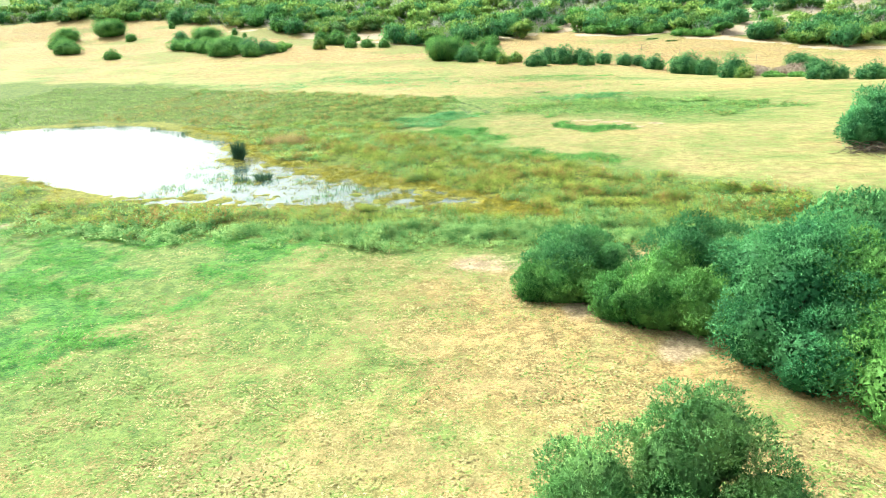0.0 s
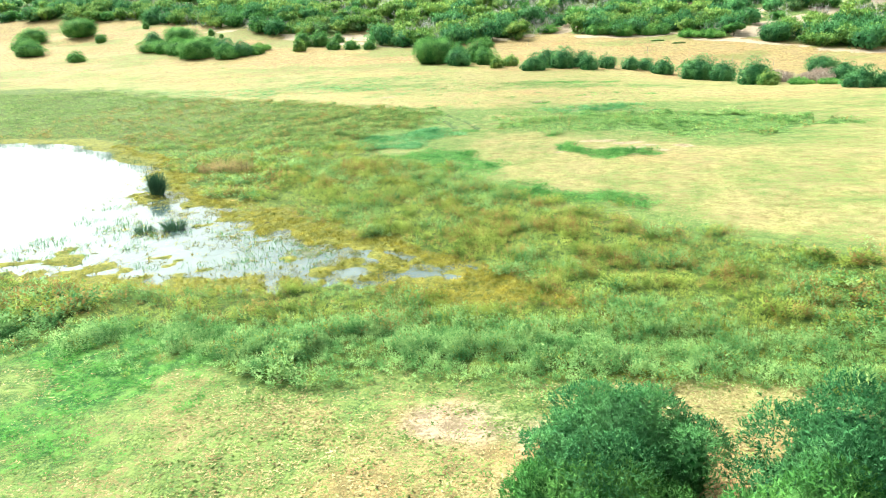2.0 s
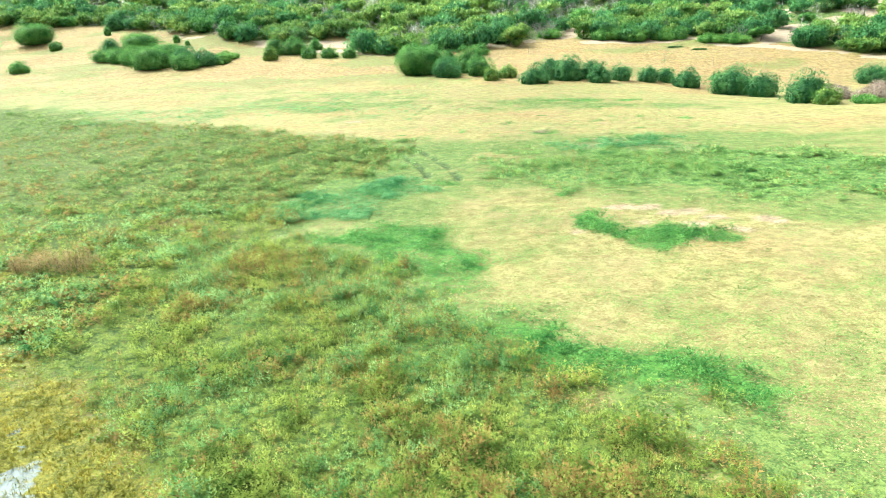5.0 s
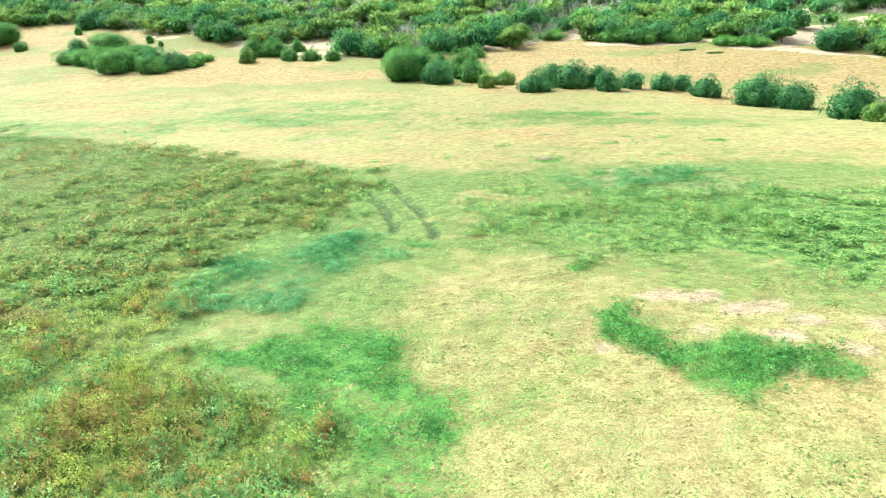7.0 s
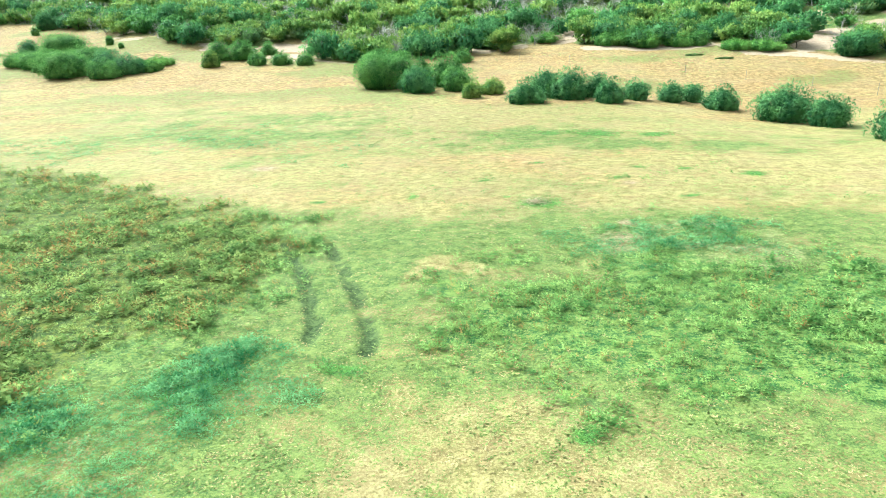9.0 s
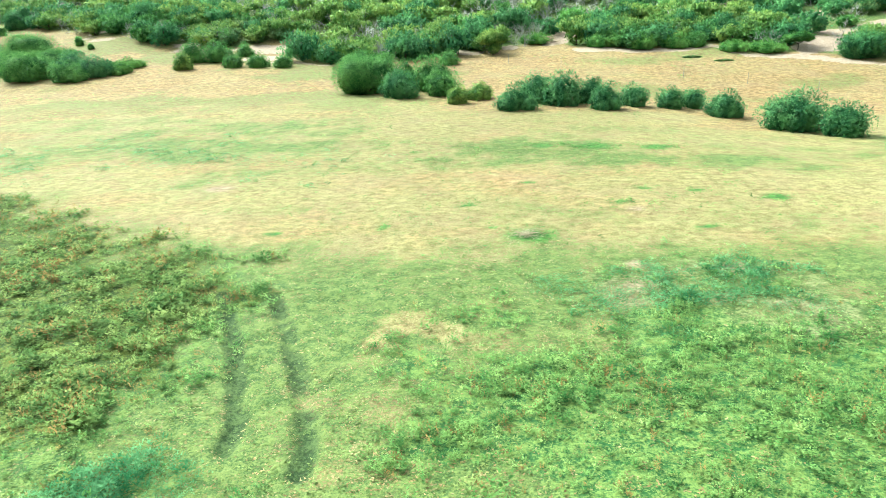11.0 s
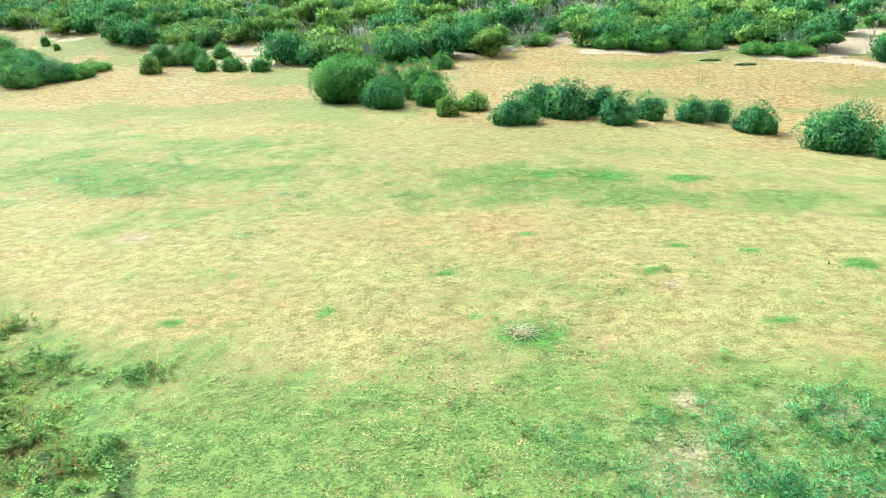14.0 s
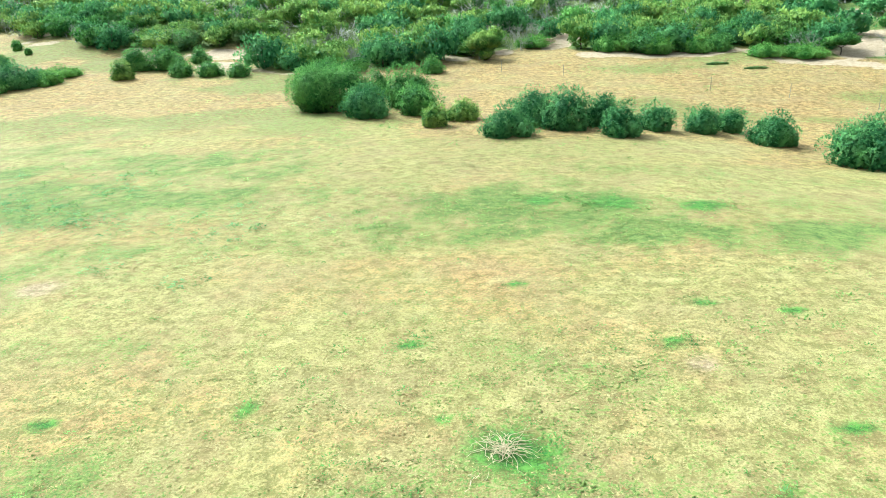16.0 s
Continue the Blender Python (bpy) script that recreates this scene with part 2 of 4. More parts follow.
    orange = np.clip(orange + 2.2 * (fbm(x, y * 1.3, 7, 4, 53) - 0.52), 0, 1)
    hill = sstep(1.5, 5.0, y - edge) * (1 - sand)
    green = np.maximum(green, 0.95 * hill)
    orange = orange * (1 - hill)
    marsh, algae = marsh * (1 - algae), algae
    return dict(marsh=marsh, algae=algae, lush=lush * (1 - algae), herbs=herbs, green=green, bare=bare, sand=sand, rut=rut, orange=orange, hill=hill, pond=pond, blue=blue)


# ---------------------------------------------------------------- node helpers


class Nodes:
    """A small writer of node materials."""

    def __init__(self, name, roughness=0.8):
        self.mat = bpy.data.materials.new(name)
        self.mat.use_nodes = True
        self.n, self.l = self.mat.node_tree.nodes, self.mat.node_tree.links
        self.bsdf = self.n["Principled BSDF"]
        self.bsdf.inputs["Roughness"].default_value = roughness
        self.bsdf.inputs["Specular IOR Level"].default_value = 0.15

    def put(self, socket, value):
        if hasattr(value, "is_output"):
            self.l.new(value, socket)
        elif isinstance(value, tuple):
            socket.default_value = (*value, 1) if len(value) == 3 else value
        else:
            socket.default_value = value

    def noise(self, scale, detail=4, rough=0.55):
        where = self.n.new("ShaderNodeTexCoord")
        tex = self.n.new("ShaderNodeTexNoise")
        self.l.new(where.outputs["Object"], tex.inputs["Vector"])
        tex.inputs["Scale"].default_value, tex.inputs["Detail"].default_value, tex.inputs["Roughness"].default_value = scale, detail, rough
        return tex.outputs[0]

    def attr(self, name, out="Fac"):
        a = self.n.new("ShaderNodeAttribute")
        a.attribute_name = name
        return a.outputs[out]

    def math(self, op, a, b=0.0):
        m = self.n.new("ShaderNodeMath")
        m.operation = op
        self.put(m.inputs[0], a)
        self.put(m.inputs[1], b)
        return m.outputs[0]

    def span(self, value, a, b, lo=0.0, hi=1.0):
        m = self.n.new("ShaderNodeMapRange")
        m.interpolation_type = "SMOOTHSTEP"
        self.put(m.inputs[0], value)
        for n, v in zip((1, 2, 3, 4), (a, b, lo, hi)):
            m.inputs[n].default_value = v
        return m.outputs[0]

    def mix(self, fac, a, b, blend="MIX"):
        m = self.n.new("ShaderNodeMix")
        m.data_type, m.blend_type = "RGBA", blend
        self.put(m.inputs[0], fac)
        self.put(m.inputs[6], a)
        self.put(m.inputs[7], b)
        return m.outputs[2]

    def colour(self, value):
        self.put(self.bsdf.inputs["Base Color"], value)

    def bump(self, value, strength=0.5, distance=0.05):
        b = self.n.new("ShaderNodeBump")
        b.inputs["Strength"].default_value, b.inputs["Distance"].default_value = strength, distance
        self.l.new(value, b.inputs["Height"])
        self.l.new(b.outputs[0], self.bsdf.inputs["Normal"])


def leafy(name, dark, mid, light, through_light=0.3, big=0.6, gloss=0.1):
    """Foliage: three tones, by the leaf and by the clump, and some light through the leaf."""
    m = Nodes(name, 0.6)
    m.bsdf.inputs["Specular IOR Level"].default_value = gloss
    rnd = m.attr("rnd")
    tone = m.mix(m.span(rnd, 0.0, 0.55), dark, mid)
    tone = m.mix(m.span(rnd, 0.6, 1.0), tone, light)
    drift = m.noise(big, 3)
    tone = m.mix(m.span(drift, 0.38, 0.62), m.mix(0.45, tone, dark), m.mix(0.38, tone, light))
    m.colour(tone)
    if through_light:
        t = m.n.new("ShaderNodeBsdfTranslucent")
        m.l.new(tone, t.inputs[0])
        mixer = m.n.new("ShaderNodeMixShader")
        mixer.inputs[0].default_value = through_light
        m.l.new(m.bsdf.outputs[0], mixer.inputs[1])
        m.l.new(t.outputs[0], mixer.inputs[2])
        m.l.new(mixer.outputs[0], m.n["Material Output"].inputs[0])
    return m.mat


# ---------------------------------------------------------------- materials


def ground_material():
    m = Nodes("ground_soil_and_grass", 0.9)
    a, b, c = m.attr("mask_a", "Color"), m.attr("mask_b", "Color"), m.attr("mask_c", "Color")

    def parts(colour):
        s = m.n.new("ShaderNodeSeparateColor")
        m.l.new(colour, s.inputs[0])
        return s.outputs

    marsh, algae, lush = parts(a)
    herbs, green, bare = parts(b)
    sand, rut, orange = parts(c)
    grain, fine, clump, wide = m.noise(9, 3, 0.65), m.noise(24, 2, 0.6), m.noise(2.0, 5, 0.62), m.noise(0.25, 4)

    def edge(mask, soft=0.25):
        """A mask with a ragged border."""
        shifted = m.math("ADD", mask, m.math("MULTIPLY", m.math("SUBTRACT", clump, 0.5), 0.7))
        return m.span(m.math("ADD", shifted, m.math("MULTIPLY", m.math("SUBTRACT", grain, 0.5), 0.5)), 0.5 - soft, 0.5 + soft)

    def speckled(mask):
        """A mask whose two kinds of grass grow through each other."""
        shifted = m.math("ADD", mask, m.math("MULTIPLY", m.math("SUBTRACT", clump, 0.5), 1.1))
        return m.span(m.math("ADD", shifted, m.math("MULTIPLY", m.math("SUBTRACT", grain, 0.5), 2.4)), 0.3, 0.7)

    def tone(x, y, size=None):
        return m.mix(m.span(m.math("ADD", m.math("ADD", m.math("MULTIPLY", grain, 0.36), m.math("MULTIPLY", fine, 0.24)), m.math("MULTIPLY", clump, 0.40)), 0.43, 0.57), x, y)

    col = tone((0.17, 0.152, 0.052), (0.335, 0.287, 0.118))
    col = m.mix(speckled(orange), col, tone((0.135, 0.09, 0.037), (0.405, 0.262, 0.11)))
    col = m.mix(m.span(wide, 0.45, 0.65, 0.0, 0.4), col, (0.25, 0.18, 0.10))
    col = m.mix(m.span(m.noise(0.09, 5, 0.65), 0.38, 0.62, 0.0, 0.28), col, tone((0.17, 0.145, 0.055), (0.37, 0.305, 0.14)))
    mid = m.noise(0.7, 5, 0.7)
    col = m.mix(m.span(mid, 0.52, 0.64, 0.0, 0.7), col, tone((0.16, 0.12, 0.05), (0.30, 0.21, 0.10)))
    col = m.mix(m.span(mid, 0.48, 0.36, 0.0, 0.5), col, tone((0.21, 0.185, 0.075), (0.40, 0.34, 0.165)))
    col = m.mix(speckled(green), col, tone((0.05, 0.10, 0.024), (0.175, 0.222, 0.062)))
    col = m.mix(edge(herbs), col, tone((0.028, 0.09, 0.022), (0.17, 0.25, 0.06)))
    col = m.mix(speckled(marsh), col, tone((0.026, 0.058, 0.010), (0.14, 0.17, 0.032)))
    col = m.mix(edge(lush), col, tone((0.026, 0.092, 0.018), (0.105, 0.225, 0.042)))
    col = m.mix(edge(algae), col, tone((0.075, 0.088, 0.016), (0.225, 0.205, 0.04)))
    col = m.mix(edge(bare, 0.35), col, tone((0.20, 0.145, 0.092), (0.37, 0.275, 0.18)))
    col = m.mix(edge(sand, 0.15), col, tone((0.30, 0.225, 0.15), (0.44, 0.34, 0.25)))
    # ruts: the dark green paints in the shade of the taller grass along them
    col = m.mix(m.math('MULTIPLY', edge(rut, 0.4), 0.9), col, tone((0.02, 0.042, 0.012), (0.075, 0.115, 0.035)))
    m.colour(col)
    m.bump(m.math("ADD", m.math("MULTIPLY", grain, 0.5), clump), 0.9, 0.12)
    return m.mat


def water_material():
    m = Nodes("still_pond_water", 0.04)
    m.bsdf.inputs["IOR"].default_value = 1.33
    m.bsdf.inputs["Specular IOR Level"].default_value = 0.5
    m.colour(m.mix(m.span(m.noise(0.5, 4), 0.35, 0.7), (0.045, 0.07, 0.068), (0.085, 0.11, 0.10)))
    m.bump(m.noise(3.0, 2), 0.04, 0.02)
    return m.mat


def bark_material(name, dark, light):
    m = Nodes(name, 0.9)
    m.colour(m.mix(m.span(m.noise(9, 6), 0.35, 0.65), dark, light))
    m.bump(m.noise(30, 4), 0.6, 0.01)
    return m.mat


GROUND = ground_material()
WATER_MAT = water_material()
BARK = bark_material("grey_brown_bark", (0.06, 0.045, 0.03), (0.17, 0.14, 0.11))
DEADWOOD = bark_material("bleached_deadwood", (0.36, 0.29, 0.18), (0.60, 0.50, 0.35))
POST = bark_material("weathered_post", (0.20, 0.19, 0.16), (0.36, 0.34, 0.29))
LEAF_DARK = leafy("dark_green_leaves", (0.032, 0.115, 0.043), (0.105, 0.305, 0.10), (0.28, 0.54, 0.18), 0.36)
LEAF_MID = leafy("green_leaves", (0.04, 0.13, 0.034), (0.135, 0.355, 0.078), (0.33, 0.57, 0.15), 0.36)
LEAF_BLUE = leafy("blue_green_leaves", (0.028, 0.12, 0.047), (0.088, 0.305, 0.11), (0.25, 0.55, 0.215), 0.36)
LEAF_SAGE = leafy("sage_green_leaves", (0.05, 0.15, 0.045), (0.17, 0.37, 0.11), (0.40, 0.61, 0.21), 0.36)
LEAF_YELLOW = leafy("yellow_green_leaves", (0.05, 0.15, 0.034), (0.22, 0.40, 0.085), (0.57, 0.67, 0.17))
LEAF_OLIVE = leafy("olive_scrub_leaves", (0.045, 0.128, 0.04), (0.158, 0.276, 0.088), (0.404, 0.508, 0.173))
LEAF_CREEPER = leafy("bright_creeper_leaves", (0.039, 0.143, 0.027), (0.156, 0.39, 0.075), (0.403, 0.65, 0.163))
TWIG_GREY = leafy("bare_grey_twigs", (0.20, 0.205, 0.18), (0.34, 0.335, 0.29), (0.50, 0.48, 0.43), 0.0)
TWIG_PINK = leafy("pinkish_dry_twigs", (0.24, 0.18, 0.13), (0.40, 0.31, 0.245), (0.54, 0.44, 0.37), 0.0)
GRASS_DRY = leafy("dry_grass_blades", (0.20, 0.175, 0.068), (0.30, 0.252, 0.11), (0.40, 0.335, 0.165), 0.1, 1.6, 0.04)
STRAW_TUFT = leafy("bleached_straw_tufts", (0.22, 0.188, 0.078), (0.32, 0.268, 0.12), (0.42, 0.352, 0.175), 0.1, 1.6, 0.04)
GRASS_ORANGE = leafy("rusty_dry_grass_blades", (0.21, 0.14, 0.06), (0.32, 0.215, 0.093), (0.42, 0.30, 0.145), 0.1, 1.6, 0.04)
GRASS_GREEN = leafy("green_grass_blades", (0.078, 0.132, 0.032), (0.15, 0.215, 0.053), (0.25, 0.305, 0.092), 0.1, 1.6, 0.04)
HERB_LUSH = leafy("lush_herb_leaves", (0.028, 0.125, 0.03), (0.092, 0.275, 0.064), (0.24, 0.44, 0.12), 0.36, 1.8, 0.05)
HERB_TEAL = leafy("teal_marsh_herb_leaves", (0.04, 0.14, 0.036), (0.18, 0.355, 0.11), (0.42, 0.57, 0.22), 0.48, 1.8, 0.03)
HERB_GREEN = leafy("green_herb_leaves", (0.036, 0.125, 0.03), (0.165, 0.335, 0.085), (0.41, 0.54, 0.175), 0.42, 1.8, 0.03)
HERB_BLUE = leafy("turquoise_herb_leaves", (0.03, 0.15, 0.052), (0.125, 0.33, 0.128), (0.27, 0.51, 0.225), 0.42, 1.8, 0.05)
CLOVER = leafy("vivid_clover_leaves", (0.024, 0.13, 0.022), (0.085, 0.29, 0.045), (0.20, 0.42, 0.09), 0.42, 1.8, 0.05)
MARSH_OLIVE = leafy("olive_marsh_plants", (0.062, 0.125, 0.022), (0.235, 0.33, 0.06), (0.47, 0.51, 0.12), 0.5, 1.6, 0.03)
MARSH_GREEN = leafy("green_marsh_plants", (0.046, 0.115, 0.028), (0.165, 0.275, 0.068), (0.34, 0.41, 0.125), 0.42, 1.6, 0.03)
MARSH_RUST = leafy("rusty_marsh_plants", (0.12, 0.09, 0.027), (0.30, 0.20, 0.062), (0.46, 0.32, 0.11), 0.42, 1.6, 0.03)
ALGAE_GOLD = leafy("golden_waterweed", (0.10, 0.118, 0.017), (0.255, 0.235, 0.036), (0.46, 0.37, 0.066), 0.4, 1.6, 0.03)
MARSH_SHRUB = leafy("rusty_shrub_sprigs", (0.21, 0.17, 0.07), (0.40, 0.27, 0.12), (0.54, 0.40, 0.20), 0.45, 0.8, 0.03)
REED = leafy("dark_reed_stems", (0.04, 0.105, 0.06), (0.08, 0.165, 0.095), (0.15, 0.245, 0.13), 0.1)

# ---------------------------------------------------------------- mesh helpers


def mesh_from(name, verts, faces, material, rnd=None, smooth=False, normals=None):
    """One mesh from arrays of points and of triangles or quads. normals: the way in which each point of a leaf faces."""
    verts, faces = np.asarray(verts, np.float32), np.asarray(faces, np.int32)
    if normals is not None:
        a, b, c = (verts[faces[:, n]] for n in range(3))
        wrong = (np.cross(b - a, c - a) * normals[faces[:, 0]]).sum(1) < 0
        faces[wrong] = faces[wrong][:, ::-1]
    me = bpy.data.meshes.new(name)
    k = faces.shape[1]
    me.vertices.add(len(verts))
    me.vertices.foreach_set("co", verts.ravel())
    me.loops.add(faces.size)
    me.loops.foreach_set("vertex_index", faces.ravel())
    me.polygons.add(len(faces))
    me.polygons.foreach_set("loop_start", np.arange(0, faces.size, k, dtype=np.int32))
    me.polygons.foreach_set("loop_total", np.full(len(faces), k, np.int32))
    if smooth:
        me.polygons.foreach_set("use_smooth", np.ones(len(faces), bool))
    me.update(calc_edges=True)
    if normals is not None:
        me.attributes.new("custom_normal", "FLOAT_VECTOR", "POINT").data.foreach_set("vector", np.asarray(normals, np.float32).ravel())
    if rnd is not None:
        me.attributes.new("rnd", "FLOAT", "POINT").data.foreach_set("value", np.asarray(rnd, np.float32))
    me.materials.append(material)
    return me


def child(ob, parent):
    ob.parent = parent
    return ob


def scatter(template, places, sizes, turns, rng, tall=None, lean=0.0, rnd=None):
    """Copies of a template (points, triangles) at places; returns points, triangles and a value per point."""
    tv, tf = template
    n = len(places)
    c, s = np.cos(turns)[:, None], np.sin(turns)[:, None]
    z = tv[None, :, 2] * (tall if tall is not None else sizes)[:, None]
    lx, ly = rng.normal(0, lean, (n, 1)), rng.normal(0, lean, (n, 1))
    x = (tv[None, :, 0] * c - tv[None, :, 1] * s) * sizes[:, None] + lx * z
    y = (tv[None, :, 0] * s + tv[None, :, 1] * c) * sizes[:, None] + ly * z
    v = np.stack([x, y, z], -1) + places[:, None, :]
    f = tf[None] + (np.arange(n) * len(tv))[:, None, None]
    per = (rng.random(n) if rnd is None else rnd)[:, None] * 0.8 + 0.2 * rng.random((n, len(tf)))
    r = np.repeat(per.ravel(), len(tv) // len(tf))
    return v.reshape(-1, 3), f.reshape(-1, tf.shape[1]), r


def joined(pieces):
    base, vs, fs, rs = 0, [], [], []
    for v, f, r in pieces:
        vs.append(v), fs.append(f + base), rs.append(r)
        base += len(v)
    return np.concatenate(vs), np.concatenate(fs), np.concatenate(rs)


def tuft(rng, blades, spread=0.5, width=0.10, droop=0.5, least=0.0):
    """A tuft of bent blades, about one unit high."""
    v, f = [], []
    for _ in range(blades):
        a, r, h = rng.random() * 6.283, rng.random() ** 0.5 * spread * 0.5, 0.55 + 0.45 * rng.random()
        ox, oy = r * math.cos(a), r * math.sin(a)
        b = a + rng.normal(0, 0.8)
        reach = droop * (least + (1 - least) * rng.random())
        tip = (ox + math.cos(b) * reach, oy + math.sin(b) * reach, h)
        px, py = -math.sin(b) * width / 2, math.cos(b) * width / 2
        k = len(v)
        v += [(ox - px, oy - py, -0.05), (ox + px, oy + py, -0.05), tip]
        f.append((k, k + 1, k + 2))
    return np.array(v), np.array(f)


def herb(rng, leaves, size=0.28, flat=0.7):
    """A leafy clump: small leaves on a dome, one unit wide."""
    v, f = [], []
    for _ in range(leaves):
        a, u = rng.random() * 6.283, rng.random()
        r = 0.5 * math.sqrt(u) * (0.8 + 0.4 * rng.random())
        h = flat * math.sqrt(max(0.0, 1 - u)) * (0.5 + 0.6 * rng.random())
        p = np.array((r * math.cos(a), r * math.sin(a), h))
        out = np.array((math.cos(a), math.sin(a), 0.4 + rng.random())) + rng.normal(0, 0.5, 3)
        out /= np.linalg.norm(out)
        side = np.cross(out, rng.normal(0, 1, 3))
        side /= np.linalg.norm(side) + 1e-9
        L, w = size * (0.7 + 0.6 * rng.random()), size * 0.36
        k = len(v)
        v += [p - side * w * 0.5, p + side * w * 0.5, p + out * L]
        f.append((k, k + 1, k + 2))
    return np.array(v), np.array(f)


def sprigs(rng, stems, leaves, leaf=0.17, splay=0.34):
    """A small upright bushy plant, one unit high: leafy stems from one root."""
    v, f = [], []
    for n in range(stems):
        a = 6.283 * (n + rng.random()) / stems
        root = np.array((math.cos(a) * 0.1, math.sin(a) * 0.1, 0.0))
        top = np.array((math.cos(a) * splay * (0.6 + rng.random()), math.sin(a) * splay * (0.6 + rng.random()), 0.6 + 0.4 * rng.random()))
        for k in range(leaves):
            u = 0.18 + 0.82 * (k + 0.5 * rng.random()) / leaves
            p = root + (top - root) * u
            b = a + 2.4 * k + rng.normal(0, 0.5)
            out = np.array((math.cos(b), math.sin(b), 0.25 + 0.9 * u * rng.random()))
            out /= np.linalg.norm(out)
            side = np.array((-math.sin(b), math.cos(b), rng.normal(0, 0.3)))
            L = leaf * (1.35 - 0.6 * u) * (0.7 + 0.6 * rng.random())
            j = len(v)
            v += [p - side * L * 0.30, p + side * L * 0.30, p + out * L]
            f.append((j, j + 1, j + 2))
    return np.array(v), np.array(f)


def tube(points, radii, sides=6):
    """A tapered limb through points."""
    points = [Vector(p) for p in points]
    v, f = [], []
    for n, p in enumerate(points):
        d = (points[min(n + 1, len(points) - 1)] - points[max(n - 1, 0)]).normalized()
        q = d.to_track_quat("Z", "Y")
        for s in range(sides):
            a = 6.28318 * s / sides
            v.append(tuple(p + q @ Vector((math.cos(a) * radii[n], math.sin(a) * radii[n], 0))))
    for n in range(len(points) - 1):
        for s in range(sides):
            t = (s + 1) % sides
            a, b, c, d = n * sides + s, n * sides + t, (n + 1) * sides + t, (n + 1) * sides + s
            f += [(a, b, c), (a, c, d)]
    return np.array(v), np.array(f)


def crown_arrays(rng, lobes, count, leaf, per=5, slim=0.42, upright=0.3, core=1.6, cores=0, ragged=0.45, stray=0.26):
    """A crown of sprigs of leaves over overlapping lobes (x, y, z, rx, ry, rz), with dense growth inside the first of
    them, toned darker as painted shade. Returns points, triangles, a tone and a facing per point."""
    lobes = np.array(lobes, float)
    area = lobes[:, 3] * lobes[:, 4] + lobes[:, 5] * (lobes[:, 3] + lobes[:, 4])
    which = rng.choice(len(lobes), count, p=area / area.sum())
    d = rng.normal(0, 1, (count, 3))
    d[:, 2] = np.where(d[:, 2] < -0.6, -d[:, 2], d[:, 2])
    d /= np.linalg.norm(d, axis=1)[:, None]
    L = lobes[which]
    depth = 1.08 - 0.42 * rng.random(count) ** 1.5
    depth = depth + np.where(rng.random(count) < 0.16, stray * rng.random(count), 0)
    depth = depth + 0.42 * (fbm(d[:, 0] * 3 + which * 7.1, d[:, 2] * 3 + d[:, 1] * 2.3, 1.1, 3, 3) - 0.5)
    p = L[:, :3] + d * L[:, 3:] * depth[:, None]
    keep = p[:, 2] > 0.02
    for n, b in enumerate(lobes):
        e = (((p - b[:3]) / b[3:]) ** 2).sum(1)
        keep &= (e > 0.55) | (which == n)
    p, d, which = p[keep], d[keep], which[keep]
    n = len(p)
    face = d / lobes[which][:, 3:]
    face /= np.linalg.norm(face, axis=1)[:, None]
    axis = d + np.array((0, 0, upright)) + rng.normal(0, 0.35, (n, 3))
    axis /= np.linalg.norm(axis, axis=1)[:, None]
    tone = np.clip(0.75 * rng.random(n) + 0.5 * (rng.random(len(lobes))[which] - 0.4), 0, 1)
    vs, fs, rs, ns = [], [], [], []
    for k in range(per):
        out = axis + rng.normal(0, 0.75, (n, 3))
        out /= np.linalg.norm(out, axis=1)[:, None]
        side = np.cross(out, rng.normal(0, 1, (n, 3)))
        side /= np.linalg.norm(side, axis=1)[:, None] + 1e-9
        size = leaf * (0.6 + 0.8 * rng.random((n, 1)))
        root = p + axis * leaf * (k / per - 0.3) * 1.3
        quad = np.stack([root + side * size * slim * 0.5, root - side * size * slim * 0.5, root + out * size], 1)
        vs.append(quad.reshape(-1, 3))
        rs.append(np.repeat(np.clip(tone * 0.6 + 0.4 * rng.random(n), 0, 1), 3))
        nn = face + rng.normal(0, ragged, (n, 3))
        ns.append(np.repeat(nn / np.linalg.norm(nn, axis=1)[:, None], 3, 0))
    q = len(vs) * n
    v, r, nor = np.concatenate(vs), np.concatenate(rs), np.concatenate(ns)
    f = np.arange(q)[:, None] * 3 + np.array([[0, 1, 2]])
    if core:
        inner = lobes[:cores or len(lobes)]
        m = int(count * core)
        area = inner[:, 3] * inner[:, 4] + inner[:, 5] * (inner[:, 3] + inner[:, 4])
        w = inner[rng.choice(len(inner), m, p=area / area.sum())]
        d = rng.normal(0, 1, (m, 3))
        d /= np.linalg.norm(d, axis=1)[:, None]
        c = w[:, :3] + d * w[:, 3:] * (0.60 + 0.26 * rng.random((m, 1)))
        c[:, 2] = np.maximum(c[:, 2], 0.03)
        t = np.cross(d + rng.normal(0, 0.4, (m, 3)), rng.normal(0, 1, (m, 3)))
        t /= np.linalg.norm(t, axis=1)[:, None] + 1e-9
        u = np.cross(d + rng.normal(0, 0.4, (m, 3)), t)
        size = leaf * (0.9 + 0.9 * rng.random((m, 1)))
        quad = np.stack([c - t * size + u * size * 0.5, c - t * size * 0.6 - u * size * 0.7, c + t * size], 1).reshape(-1, 3)
        g = np.arange(m)[:, None] * 3 + np.array([[0, 1, 2]])
        # inner leaves draw on the dark tones only: shade of the crown's inside, painted
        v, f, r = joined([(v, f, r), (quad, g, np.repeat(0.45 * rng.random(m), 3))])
        nor = np.concatenate([nor, np.repeat(d, 3, 0)])
    return v, f, r, nor


